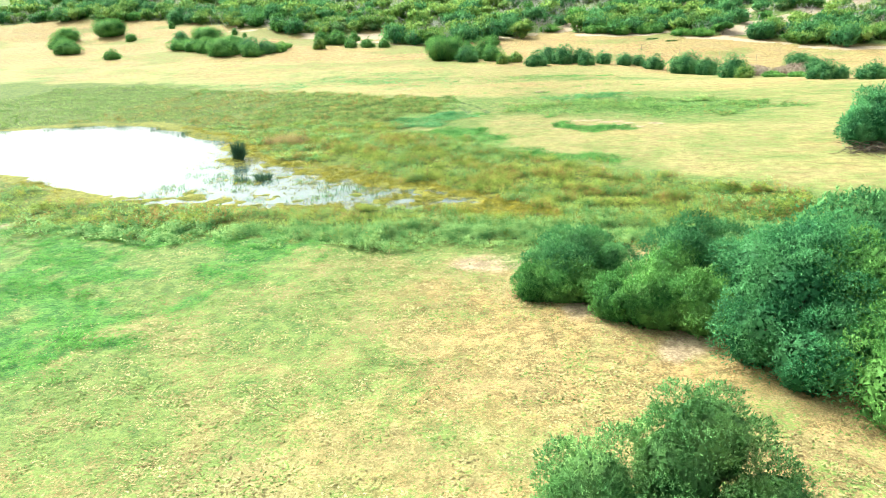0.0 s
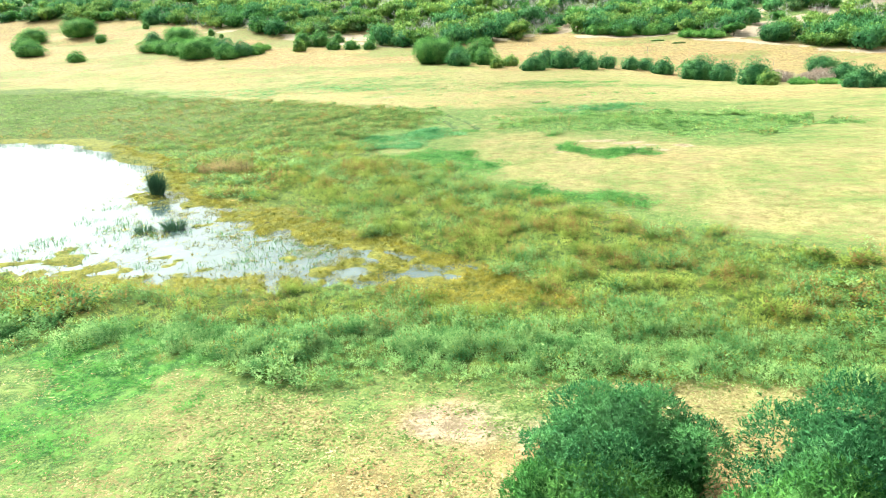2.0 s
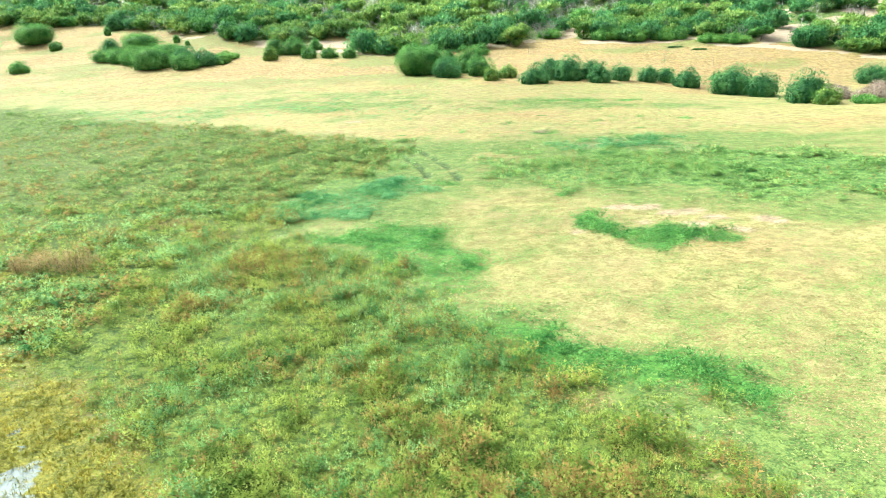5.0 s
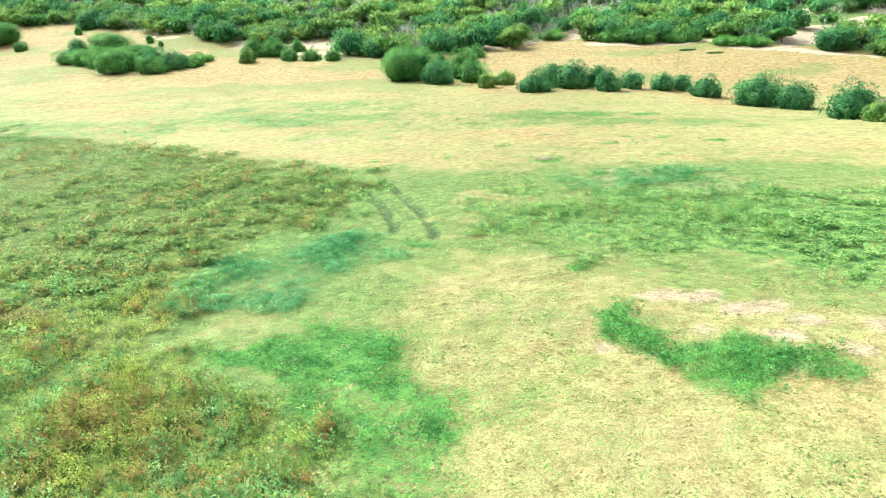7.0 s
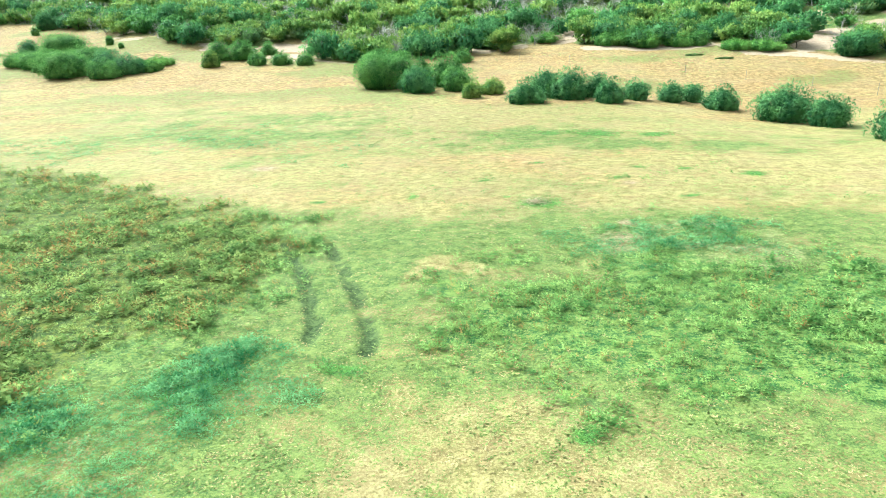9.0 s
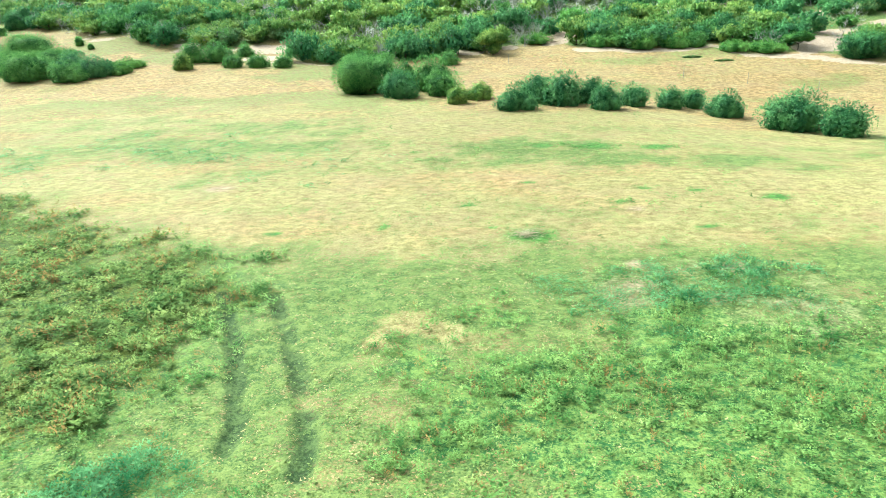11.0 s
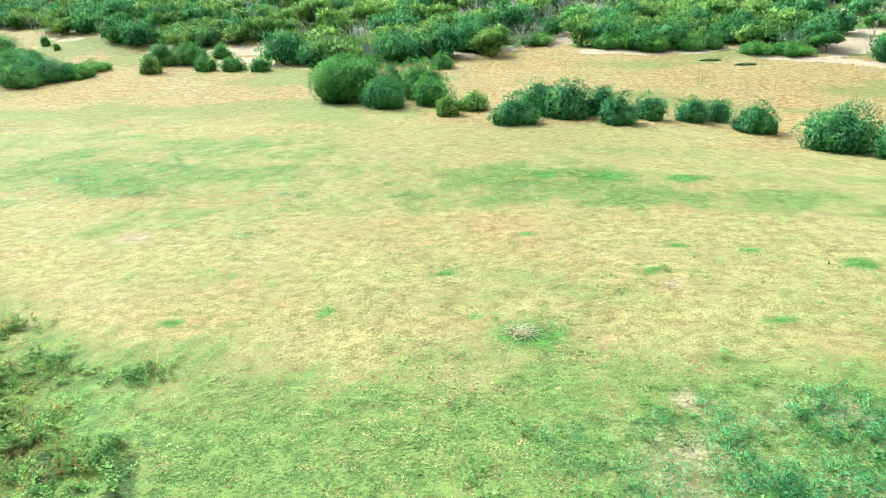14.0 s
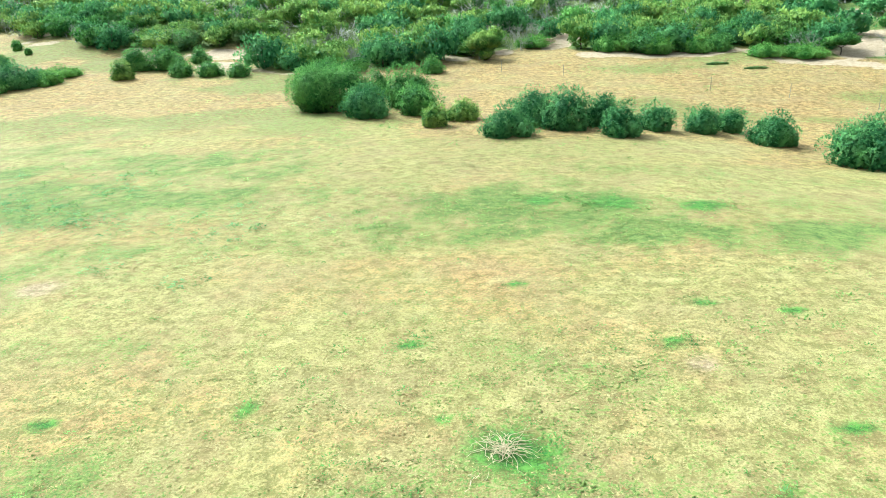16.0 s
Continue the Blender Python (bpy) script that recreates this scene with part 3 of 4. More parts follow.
def lobes_for(rng, w, h, n, dome=False):
    """Lobes that fill a bush w wide and h high, down to the ground."""
    if dome:
        out = [(0, 0, h * 0.32, w * 0.50, w * 0.46, h * 0.68)]
        for k in range(n):
            a = rng.random() * 6.283
            out.append((math.cos(a) * w * 0.2, math.sin(a) * w * 0.2, h * 0.36, w * 0.32, w * 0.32, h * 0.56))
        return out
    out = [(0, 0, h * 0.27, w * 0.38, w * 0.38, h * 0.70)]
    for k in range(n):
        a = 6.283 * (k + 0.7 * rng.random()) / n
        q = 0.16 + 0.16 * rng.random()
        r, s = w * q, w * (0.44 - 0.75 * q) * (0.8 + 0.4 * rng.random())
        top = h * (1.06 - 1.5 * q * q * 4 + 0.16 * (rng.random() - 0.5))
        rz = top * (0.66 + 0.1 * rng.random())
        out.append((math.cos(a) * r, math.sin(a) * r, top - rz, s, s, rz))
    return out


def clumped(rng, lobes, each, size, shrink=0.86):
    """Adds small clumps over the upper sides of the lobes."""
    out = [(x, y, z, a * shrink, b * shrink, c * (shrink + 0.02)) for x, y, z, a, b, c in lobes]
    for x, y, z, a, b, c in lobes:
        for _ in range(each):
            d = rng.normal(0, 1, 3)
            d[2] = abs(d[2]) * 0.9 - 0.25
            d /= np.linalg.norm(d)
            s = size * (0.6 + 0.8 * rng.random()) * (a + b + c) / 3
            out.append((x + d[0] * a * 0.80, y + d[1] * b * 0.80, max(s * 0.5, z + d[2] * c * 0.82), s, s, s * 0.85))
    return out


def bush(name, label, x, y, w, h, leaf_mat, seed, count=900, leaf=0.2, lobes=None, n_lobes=6, dome=False, group="", category="bush", per=4,
         slim=0.45, trunk=0.0, upright=0.3, sink=0.03, core=1.6, clumps=6, clump=0.30, stray=0.26, shrink=0.86):
    """A bush or small tree: trunk, limbs and crown."""
    rng = np.random.default_rng(seed)
    thing = new(name)
    thing.location = (x, y, float(land(x, y)) - sink)
    tagged(thing, label, category, group)
    lobes = lobes or lobes_for(rng, w, h - trunk, n_lobes, dome)
    lobes = [(a, b, c + trunk, d, e, g) for a, b, c, d, e, g in lobes]
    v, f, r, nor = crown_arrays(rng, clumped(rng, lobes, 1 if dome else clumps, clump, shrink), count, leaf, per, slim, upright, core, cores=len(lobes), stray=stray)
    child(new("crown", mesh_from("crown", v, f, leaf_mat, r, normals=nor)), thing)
    stem = 0.03 + 0.022 * h
    fork = max(trunk * 0.9, h * 0.22)
    tv, tf = tube([(0, 0, -0.1), (0.03 * h, 0, fork * 0.5), (0, 0.02 * h, fork)], [stem * 1.3, stem, stem * 0.8], 7)
    child(new("trunk", mesh_from("trunk", tv, tf, BARK)), thing)
    for lx, ly, lz, *_ in lobes[1:6]:
        tv, tf = tube([(0, 0.02 * h, fork * 0.95), (lx * 0.5, ly * 0.5, fork + (lz - fork) * 0.4), (lx, ly, lz)], [stem * 0.7, stem * 0.45, stem * 0.2], 5)
        child(new("limb", mesh_from("limb", tv, tf, BARK)), thing)
    return thing


# ---------------------------------------------------------------- ground and water


def steps(*runs):
    out = []
    for a, b, d in runs:
        out += list(np.arange(a, b - 1e-6, d))
    return np.array(out + [runs[-1][1]])


def build_ground():
    xs = steps((-3000, -400, 325), (-400, -160, 30), (-160, -70, 3.0), (-70, -44, 1.0), (-44, -25, 0.55), (-25, -12, 0.24), (-12, -4.2, 0.14), (-4.2, -1, 0.25), (-1, 14, 0.4), (14, 40, 1.0), (40, 100, 2.2), (100, 180, 5), (180, 400, 30), (400, 3000, 325))
    ys = steps((-1500, -100, 350), (-100, 4, 13), (4, 10, 1.0), (10, 34, 0.65), (34, 50, 0.22), (50, 70, 0.4), (70, 82, 0.25), (82, 100, 0.55), (100, 132, 0.75), (132, 215, 1.2), (215, 330, 5), (330, 500, 20), (500, 4000, 350))
    x, y = np.meshgrid(xs, ys)
    x, y = x.ravel(), y.ravel()
    z = land(x, y)
    nx, ny = len(xs), len(ys)
    i = (np.arange(ny - 1)[:, None] * nx + np.arange(nx - 1)[None]).ravel()
    faces = np.stack([i, i + 1, i + nx + 1, i + nx], 1)
    me = mesh_from("ground", np.stack([x, y, z], 1), faces, GROUND, smooth=True)
    p = plan(x, y)
    for name, keys in (("mask_a", ("marsh", "algae", "lush")), ("mask_b", ("herbs", "green", "bare")), ("mask_c", ("sand", "rut", "orange"))):
        rgba = np.ones((len(x), 4), np.float32)
        for n, key in enumerate(keys):
            rgba[:, n] = p[key]
        me.attributes.new(name, "FLOAT_COLOR", "POINT").data.foreach_set("color", rgba.ravel())
    return tagged(new("ground", me), "dry straw and green grass paddock with bare sand patches", "ground", kind="structure")


build_ground()
wx, wy = np.meshgrid(np.linspace(-78, 3, 30), np.linspace(30, 70.6, 20))
wi = (np.arange(19)[:, None] * 30 + np.arange(29)[None]).ravel()
tagged(new("water", mesh_from("water", np.stack([wx.ravel(), wy.ravel(), np.full(wx.size, WATER)], 1), np.stack([wi, wi + 1, wi + 31, wi + 30], 1), WATER_MAT)),
       "still shallow pond reflecting a white sky", "pond", kind="structure")

# ---------------------------------------------------------------- grass and low plants


def sown(rng, n, near, x0, x1, y0, y1):
    """Places over the field; near draws more of them towards the middle of the flight line."""
    y = y0 + (y1 - y0) * rng.random(n)
    c = -2.0
    x = np.where(rng.random(n) < near, c + rng.normal(0, 9.0, n), x0 + (x1 - x0) * rng.random(n))
    ok = (x > x0) & (x < x1)
    return x[ok], y[ok]


def on_land(x, y):
    return np.stack([x, y, land(x, y)], 1)


def sow(name, label, category, material, weight, n, seed, templates, size, tall=None, near=0.6, box=(-60, 45, 10, 128), lean=0.15, dry_only=True, flat=False, far_templates=None, lane=12.0):
    """Scatters plants where weight(plan, x, y) allows them, as one spread of stuff."""
    rng = np.random.default_rng(seed)
    x, y = sown(rng, n, near, *box)
    p = plan(x, y)
    keep = rng.random(len(x)) < np.clip(weight(p, x, y), 0, 1)
    x, y = x[keep], y[keep]
    at = on_land(x, y)
    at[:, 2] = np.maximum(at[:, 2], WATER - 0.02)
    if dry_only:
        ok = at[:, 2] > WATER + 0.015
        at, x, y = at[ok], x[ok], y[ok]
    which = rng.integers(0, len(templates), len(at))
    if far_templates:
        which = np.where(np.abs(at[:, 0] + 2.5) < lane, which, len(templates) + rng.integers(0, len(far_templates), len(at)))
    pieces, facings = [], []
    for k, t in enumerate(templates + (far_templates or [])):
        sel = which == k
        m = int(sel.sum())
        if not m:
            continue
        s = size[0] + (size[1] - size[0]) * rng.random(m)
        hgt = s if tall is None else tall[0] + (tall[1] - tall[0]) * rng.random(m)
        swell = 0.7 + 0.6 * fbm(at[sel][:, 0], at[sel][:, 1], 2.4, 3, 77)
        if not flat:
            swell = swell * (0.62 + 0.8 * sstep(0.3, 0.7, fbm(at[sel][:, 0], at[sel][:, 1], 1.1, 2, 78)))
        tone = np.clip(0.5 + 1.5 * (fbm(at[sel][:, 0], at[sel][:, 1], 1.0, 3, seed + 60) - 0.5) + rng.normal(0, 0.24, m), 0, 1)
        pieces.append(scatter(t, at[sel], s * swell, rng.random(m) * 6.283, rng, hgt * swell, lean, tone))
        off = (pieces[-1][0].reshape(m, -1, 3, 3).mean(2) - at[sel][:, None, :]) / (s * swell)[:, None, None]
        off = off * (0.25 if flat else 0.9) + np.array((0, 0, 0.9 if flat else 0.7)) + rng.normal(0, 0.4 if flat else 0.35, off.shape)
        facings.append(off.reshape(-1, 3))
    v, f, r = joined(pieces)
    up = np.concatenate(facings)
    up = np.repeat(up / np.linalg.norm(up, axis=1)[:, None], 3, 0)
    return tagged(new(name, mesh_from(name, v, f, material, r, normals=up)), label, category, kind="stuff")


trng = np.random.default_rng(11)
TUFTS = [tuft(trng, 5, 1.5, 0.22, 0.42, 0.6) for _ in range(8)]
SPARSE = [tuft(trng, 5, 1.7, 0.21, 0.45, 0.6) for _ in range(8)]
LEAFY_T = [herb(trng, 14, 0.26, 0.7) for _ in range(6)]
SEDGE_T = tuft(trng, 18, 1.5, 0.04, 0.7)
SPRIG_T = [sprigs(trng, 5, 5) for _ in range(8)] + [sprigs(trng, 6, 4, 0.2, 0.45) for _ in range(4)]
SPRIG_FAR = [sprigs(trng, 4, 3, 0.30, 0.42) for _ in range(8)]
LOW_T = [herb(trng, 10, 0.28, 0.7) for _ in range(4)] + [tuft(trng, 7, 1.2, 0.15, 0.5) for _ in range(3)]


def open_ground(p):
    return (1 - p["marsh"]) * (1 - p["algae"]) * (1 - 0.8 * p["lush"]) * (1 - p["sand"]) * (1 - 0.75 * p["bare"]) * (1 - 0.85 * p["rut"])


def build_plants():
    sow("dry_grass", "short dry straw-coloured grass over the paddock", "grass", GRASS_DRY,
        lambda p, x, y: open_ground(p) * (1 - 0.75 * p["green"]) * (1 - 0.8 * p["orange"]) * (1 - 0.7 * p["herbs"]), 125000, 1, SPARSE, (0.13, 0.24), (0.008, 0.020), 0.65, flat=True)
    sow("rusty_grass", "short rusty dry grass on the sandy rise", "grass", GRASS_ORANGE,
        lambda p, x, y: open_ground(p) * (0.1 + 0.9 * p["orange"]), 60000, 2, SPARSE, (0.13, 0.24), (0.008, 0.020), 0.4, flat=True)
    sow("green_grass", "short green grass mixed through the paddock", "grass", GRASS_GREEN,
        lambda p, x, y: open_ground(p) * np.clip(p["green"] * 1.1 + 0.06, 0, 1) * (1 - 0.6 * p["orange"]), 140000, 3, TUFTS, (0.13, 0.24), (0.008, 0.020), 0.65, flat=True)
    sow("rough_dry_grass", "rough short straw tufts in the near paddock", "grass", STRAW_TUFT,
        lambda p, x, y: open_ground(p) * (1 - 0.6 * p["green"]) * sstep(0.40, 0.62, fbm(x, y, 1.3, 3, 21)), 24000, 20, TUFTS, (0.18, 0.32), (0.012, 0.030), 0.55, (-26, 16, 9, 32), flat=True)
    sow("rough_green_grass", "rough green tufts in the near paddock", "grass", GRASS_GREEN,
        lambda p, x, y: open_ground(p) * p["green"] * sstep(0.40, 0.60, fbm(x, y, 1.3, 3, 23)), 26000, 21, TUFTS, (0.18, 0.32), (0.012, 0.030), 0.4, (-30, 16, 9, 32), flat=True)
    sow("green_tufts", "short green tufts through the straw-coloured grass", "grass", GRASS_GREEN,
        lambda p, x, y: open_ground(p) * (0.15 + p["green"]) * sstep(0.46, 0.64, fbm(x, y, 1.1, 3, 25)), 36000, 22, TUFTS, (0.18, 0.32), (0.012, 0.030), 0.5, (-34, 26, 44, 112), flat=True)
    sow("green_herbs", "knee-high green herbs in damp ground", "herbs", HERB_GREEN,
        lambda p, x, y: p["herbs"] * (0.3 + 0.7 * sstep(0.40, 0.58, fbm(x, y, 2.6, 3, 84))), 20000, 4, SPRIG_T, (0.24, 0.46), (0.16, 0.36), 0.3, (-14, 34, 63, 87), far_templates=SPRIG_FAR)
    sow("rusty_herbs", "rusty seeding herbs among the green ones", "herbs", MARSH_RUST,
        lambda p, x, y: 0.3 * p["herbs"] * sstep(0.44, 0.6, fbm(x, y, 1.5, 3, 83)), 9000, 18, SPRIG_T, (0.14, 0.28), (0.18, 0.38), 0.3, (-14, 34, 63, 80), far_templates=SPRIG_FAR)
    sow("band_herbs", "scattered green herbs across the far grass", "herbs", HERB_GREEN,
        lambda p, x, y: 0.6 * p["herbs"], 26000, 12, LEAFY_T, (0.22, 0.45), (0.09, 0.2), 0.0, (-60, 34, 92, 122))
    sow("marsh_herbs", "bluish green herbs among the marsh plants", "herbs", HERB_TEAL,
        lambda p, x, y: p["marsh"] * np.maximum(sstep(0.42, 0.6, fbm(x, y, 2.2, 3, 81)), 1.0 * sstep(34.0, 32.2, y)), 52000, 13, SPRIG_T, (0.18, 0.38), (0.20, 0.44), 0.6, (-32, 28, 26, 66), far_templates=SPRIG_FAR)
    sow("edge_herbs", "pale bluish green herbs in a dense strip between lawn and marsh", "herbs", HERB_TEAL,
        lambda p, x, y: p["marsh"] * sstep(33.8, 31.8, y), 15000, 24, SPRIG_T, (0.20, 0.40), (0.22, 0.46), 0.55, (-32, 24, 26, 34), far_templates=SPRIG_FAR)
    sow("lush_herbs", "low blue-green lush herbs in patches", "herbs", HERB_LUSH,
        lambda p, x, y: p["lush"], 44000, 5, LEAFY_T, (0.18, 0.38), (0.12, 0.28), 0.0, (-16, 11, 43, 72))
    sow("blue_herbs", "low turquoise herbs in a damp hollow", "herbs", HERB_BLUE,
        lambda p, x, y: p["blue"] * (y < 88), 64000, 19, LEAFY_T, (0.18, 0.38), (0.12, 0.26), 0.0, (-15, 13, 62, 87))
    sow("far_blue_herbs", "bluish herbs in tussocks across the far grass", "herbs", HERB_BLUE,
        lambda p, x, y: p["blue"], 22000, 23, LEAFY_T, (0.22, 0.46), (0.10, 0.22), 0.0, (-50, -4, 94, 118))
    sow("clover", "rich green clover patches in the near lawn", "clover", CLOVER,
        lambda p, x, y: p["lush"], 34000, 16, LEAFY_T, (0.14, 0.28), (0.06, 0.16), 0.0, (-32, 4, 12, 34))
    sow("herb_tussocks", "single dark green tussocks dotted over the grass", "herbs", HERB_LUSH,
        lambda p, x, y: np.maximum(p["lush"], 0.035 * open_ground(p)), 40000, 14, LEAFY_T, (0.12, 0.26), (0.07, 0.18), 0.0, (-22, 20, 74, 112))
    sow("olive_marsh_plants", "dense olive marsh plants round the pond", "marsh plants", MARSH_OLIVE,
        lambda p, x, y: p["marsh"] * (0.95 - 0.6 * sstep(0.42, 0.6, fbm(x, y, 2.2, 3, 81))) * (1 - 0.85 * sstep(34.0, 32.2, y)), 66000, 6, SPRIG_T, (0.18, 0.38), (0.18, 0.40), 0.5, (-32, 28, 26, 66), far_templates=SPRIG_FAR)
    sow("far_marsh_plants", "olive green marsh plants on the far side of the pond", "marsh plants", MARSH_GREEN,
        lambda p, x, y: p["marsh"] * np.where(x > -30, 1.0, 0.45), 56000, 15, SPRIG_FAR, (0.24, 0.46), (0.20, 0.38), 0.35, (-80, -6, 64, 112))
    sow("rusty_marsh_plants", "rusty brown marsh plants scattered round the pond", "marsh plants", MARSH_RUST,
        lambda p, x, y: p["marsh"] * (0.16 + 0.85 * sstep(0.49, 0.60, fbm(x, y, 1.6, 4, 91))) * (1 - 0.8 * sstep(33.2, 31.8, y)) * (1 - 0.3 * sstep(64, 72, y)), 64000, 7, SPRIG_T, (0.18, 0.38), (0.22, 0.46), 0.45, (-50, 34, 24, 100), far_templates=SPRIG_FAR)
    sow("golden_waterweed", "golden waterweed mats along the pond edge", "waterweed", ALGAE_GOLD,
        lambda p, x, y: p["algae"] * (x > -34) * (1 - 0.6 * sstep(-8, -12, x) * (y < 42)) * np.where(p["pond"] > 0.3, 1.0, sstep(0.46, 0.56, fbm(x, y, 0.9, 3, 97)) * sstep(-5.5, -1.0, p["pond"]) * sstep(-26, -18, x) + 0.25 * sstep(-1.2, 0.3, p["pond"]) + 0.10 * sstep(-5, -2, p["pond"]) * sstep(-24, -18, x)), 110000, 8, LOW_T, (0.14, 0.28), (0.05, 0.13), 0.2, (-34, 3, 33, 68), dry_only=False, flat=True)
    sow("golden_marsh_plants", "small golden yellow patches among the marsh plants", "marsh plants", ALGAE_GOLD,
        lambda p, x, y: p["marsh"] * sstep(0.60, 0.68, fbm(x, y, 2.4, 3, 93)), 46000, 17, LEAFY_T, (0.14, 0.28), (0.12, 0.26), 0.5, (-30, 28, 26, 60))
    sow("weeds", "small dark green weeds dotted over the dry slope", "weeds", HERB_GREEN,
        lambda p, x, y: 0.5 * (1 - p["marsh"]) * (1 - p["sand"]) * sstep(0.40, 0.60, fbm(x, y, 10, 3, 98)), 11000, 9, LEAFY_T, (0.25, 0.5), (0.15, 0.35), 0.0, (-95, 60, 90, 166))


build_plants()

# ---------------------------------------------------------------- bushes near the flight line
bush("bush", "spreading light green coastal bush with wiry twigs", 2.7, 13.6, 5.0, 2.9, LEAF_SAGE, 101, 26000, 0.052,
     lobes=[(0.2, 0.2, 1.1, 1.15, 1.0, 1.25), (-1.35, -0.3, 0.95, 1.1, 0.95, 1.15), (0.75, 0.5, 1.6, 1.1, 0.95, 1.2), (1.75, -0.3, 0.7, 1.0, 0.9, 1.05),
            (-0.6, -0.9, 0.7, 1.2, 0.8, 0.9), (1.0, -1.0, 0.6, 1.1, 0.8, 0.9)], per=4, slim=0.42, upright=0.6, clumps=11, clump=0.34, core=1.0, shrink=0.78)
bush("bush", "dense round dark green bush with leafy skirt", 1.7, 25.7, 3.9, 2.2, LEAF_DARK, 102, 17000, 0.058,
     lobes=[(0, 0.2, 0.75, 1.75, 1.5, 1.4), (-0.95, 0, 0.6, 0.95, 1.0, 1.15), (0.95, 0.1, 0.6, 0.95, 1.0, 1.2), (0.1, 0.4, 1.1, 1.1, 1.0, 1.0)], per=4, slim=0.45, upright=0.5, clumps=9, clump=0.34, core=0.7, shrink=0.78)
bush("low_bush", "low bright green leafy shrub at the foot of a bush", 1.2, 24.5, 3.4, 1.35, LEAF_MID, 103, 9000, 0.08,
     lobes=[(0, 0.1, 0.4, 1.5, 0.95, 0.95), (-0.9, 0.2, 0.3, 0.85, 0.85, 0.8), (0.95, 0, 0.35, 0.9, 0.75, 0.75)], per=4, slim=0.34, upright=1.4)
bush("bush", "tall dark green bush beside a sandy clearing", 5.1, 24.2, 4.4, 2.9, LEAF_DARK, 104, 17000, 0.062,
     lobes=[(0.1, 0.3, 1.05, 1.65, 1.6, 1.6), (-0.95, -0.1, 0.7, 1.05, 1.1, 1.1), (0.95, 0.1, 1.2, 1.2, 1.2, 1.45), (0.1, 0.5, 1.6, 1.25, 1.2, 1.2)], per=4, slim=0.45, upright=0.5, clumps=9, clump=0.34, core=0.7, shrink=0.78)
bush("low_bush", "bright green leafy shrub spreading under taller bushes", 4.1, 22.7, 4.4, 1.8, LEAF_MID, 105, 13000, 0.085,
     lobes=[(0, 0, 0.6, 1.8, 1.1, 1.1), (-1.3, 0.5, 0.45, 1.0, 1.0, 0.9), (1.1, -0.4, 0.7, 1.3, 1.15, 1.2), (0.3, 0.7, 0.9, 1.4, 1.0, 1.2)], per=4, slim=0.34, upright=1.3)
bush("bush", "broad blue-green coastal bush with silvery leaves", 7.3, 21.0, 5.6, 4.0, LEAF_BLUE, 106, 26000, 0.058,
     lobes=[(0, 0, 1.7, 2.0, 1.9, 1.9), (-1.1, -0.9, 1.0, 1.3, 1.2, 1.3), (0.6, 0.9, 2.3, 1.6, 1.5, 1.7), (-0.8, 0.6, 2.0, 1.3, 1.3, 1.5), (0.9, -1.1, 1.2, 1.4, 1.3, 1.4), (-0.3, -2.0, 0.7, 1.35, 1.25, 1.2), (-1.2, -0.6, 0.5, 1.0, 1.1, 0.9)], per=4, slim=0.5, upright=0.5, clumps=9, clump=0.34, core=0.7, shrink=0.78)
bush("bush", "large green bush in a dense thicket", 10.2, 19.6, 6.0, 4.2, LEAF_MID, 107, 19000, 0.066,
     lobes=[(0, 0, 1.8, 2.2, 2.0, 2.0), (-1.2, -1.2, 1.2, 1.5, 1.4, 1.5), (0.8, 1.0, 2.3, 1.8, 1.6, 1.8), (-1.3, 1.0, 2.0, 1.4, 1.4, 1.7), (0.4, -1.9, 1.0, 1.6, 1.2, 1.3), (-1.8, -2.3, 0.8, 1.45, 1.6, 1.35), (-0.9, -3.4, 0.6, 1.5, 1.1, 1.0)], per=4, slim=0.45, upright=0.5, clumps=9, clump=0.34, core=0.7, shrink=0.78)
bush("bush", "large dark green bush at the back of a thicket", 9.8, 24.2, 5.6, 3.8, LEAF_DARK, 108, 8000, 0.11,
     lobes=[(0, 0, 1.6, 2.1, 1.8, 1.9), (-1.2, -0.6, 1.4, 1.4, 1.3, 1.6), (1.2, 0.5, 1.8, 1.5, 1.4, 1.7)], per=4, slim=0.5)
bush("bush", "broad dark green bush with dry branches at its foot", 21.6, 50.2, 5.6, 3.7, LEAF_BLUE, 109, 7000, 0.13,
     lobes=[(0, 0, 1.5, 2.1, 2.0, 1.8), (-1.2, -0.5, 1.1, 1.5, 1.4, 1.3), (1.0, 0.3, 1.8, 1.6, 1.5, 1.7), (0.1, 0.6, 2.1, 1.6, 1.5, 1.6)], per=4)

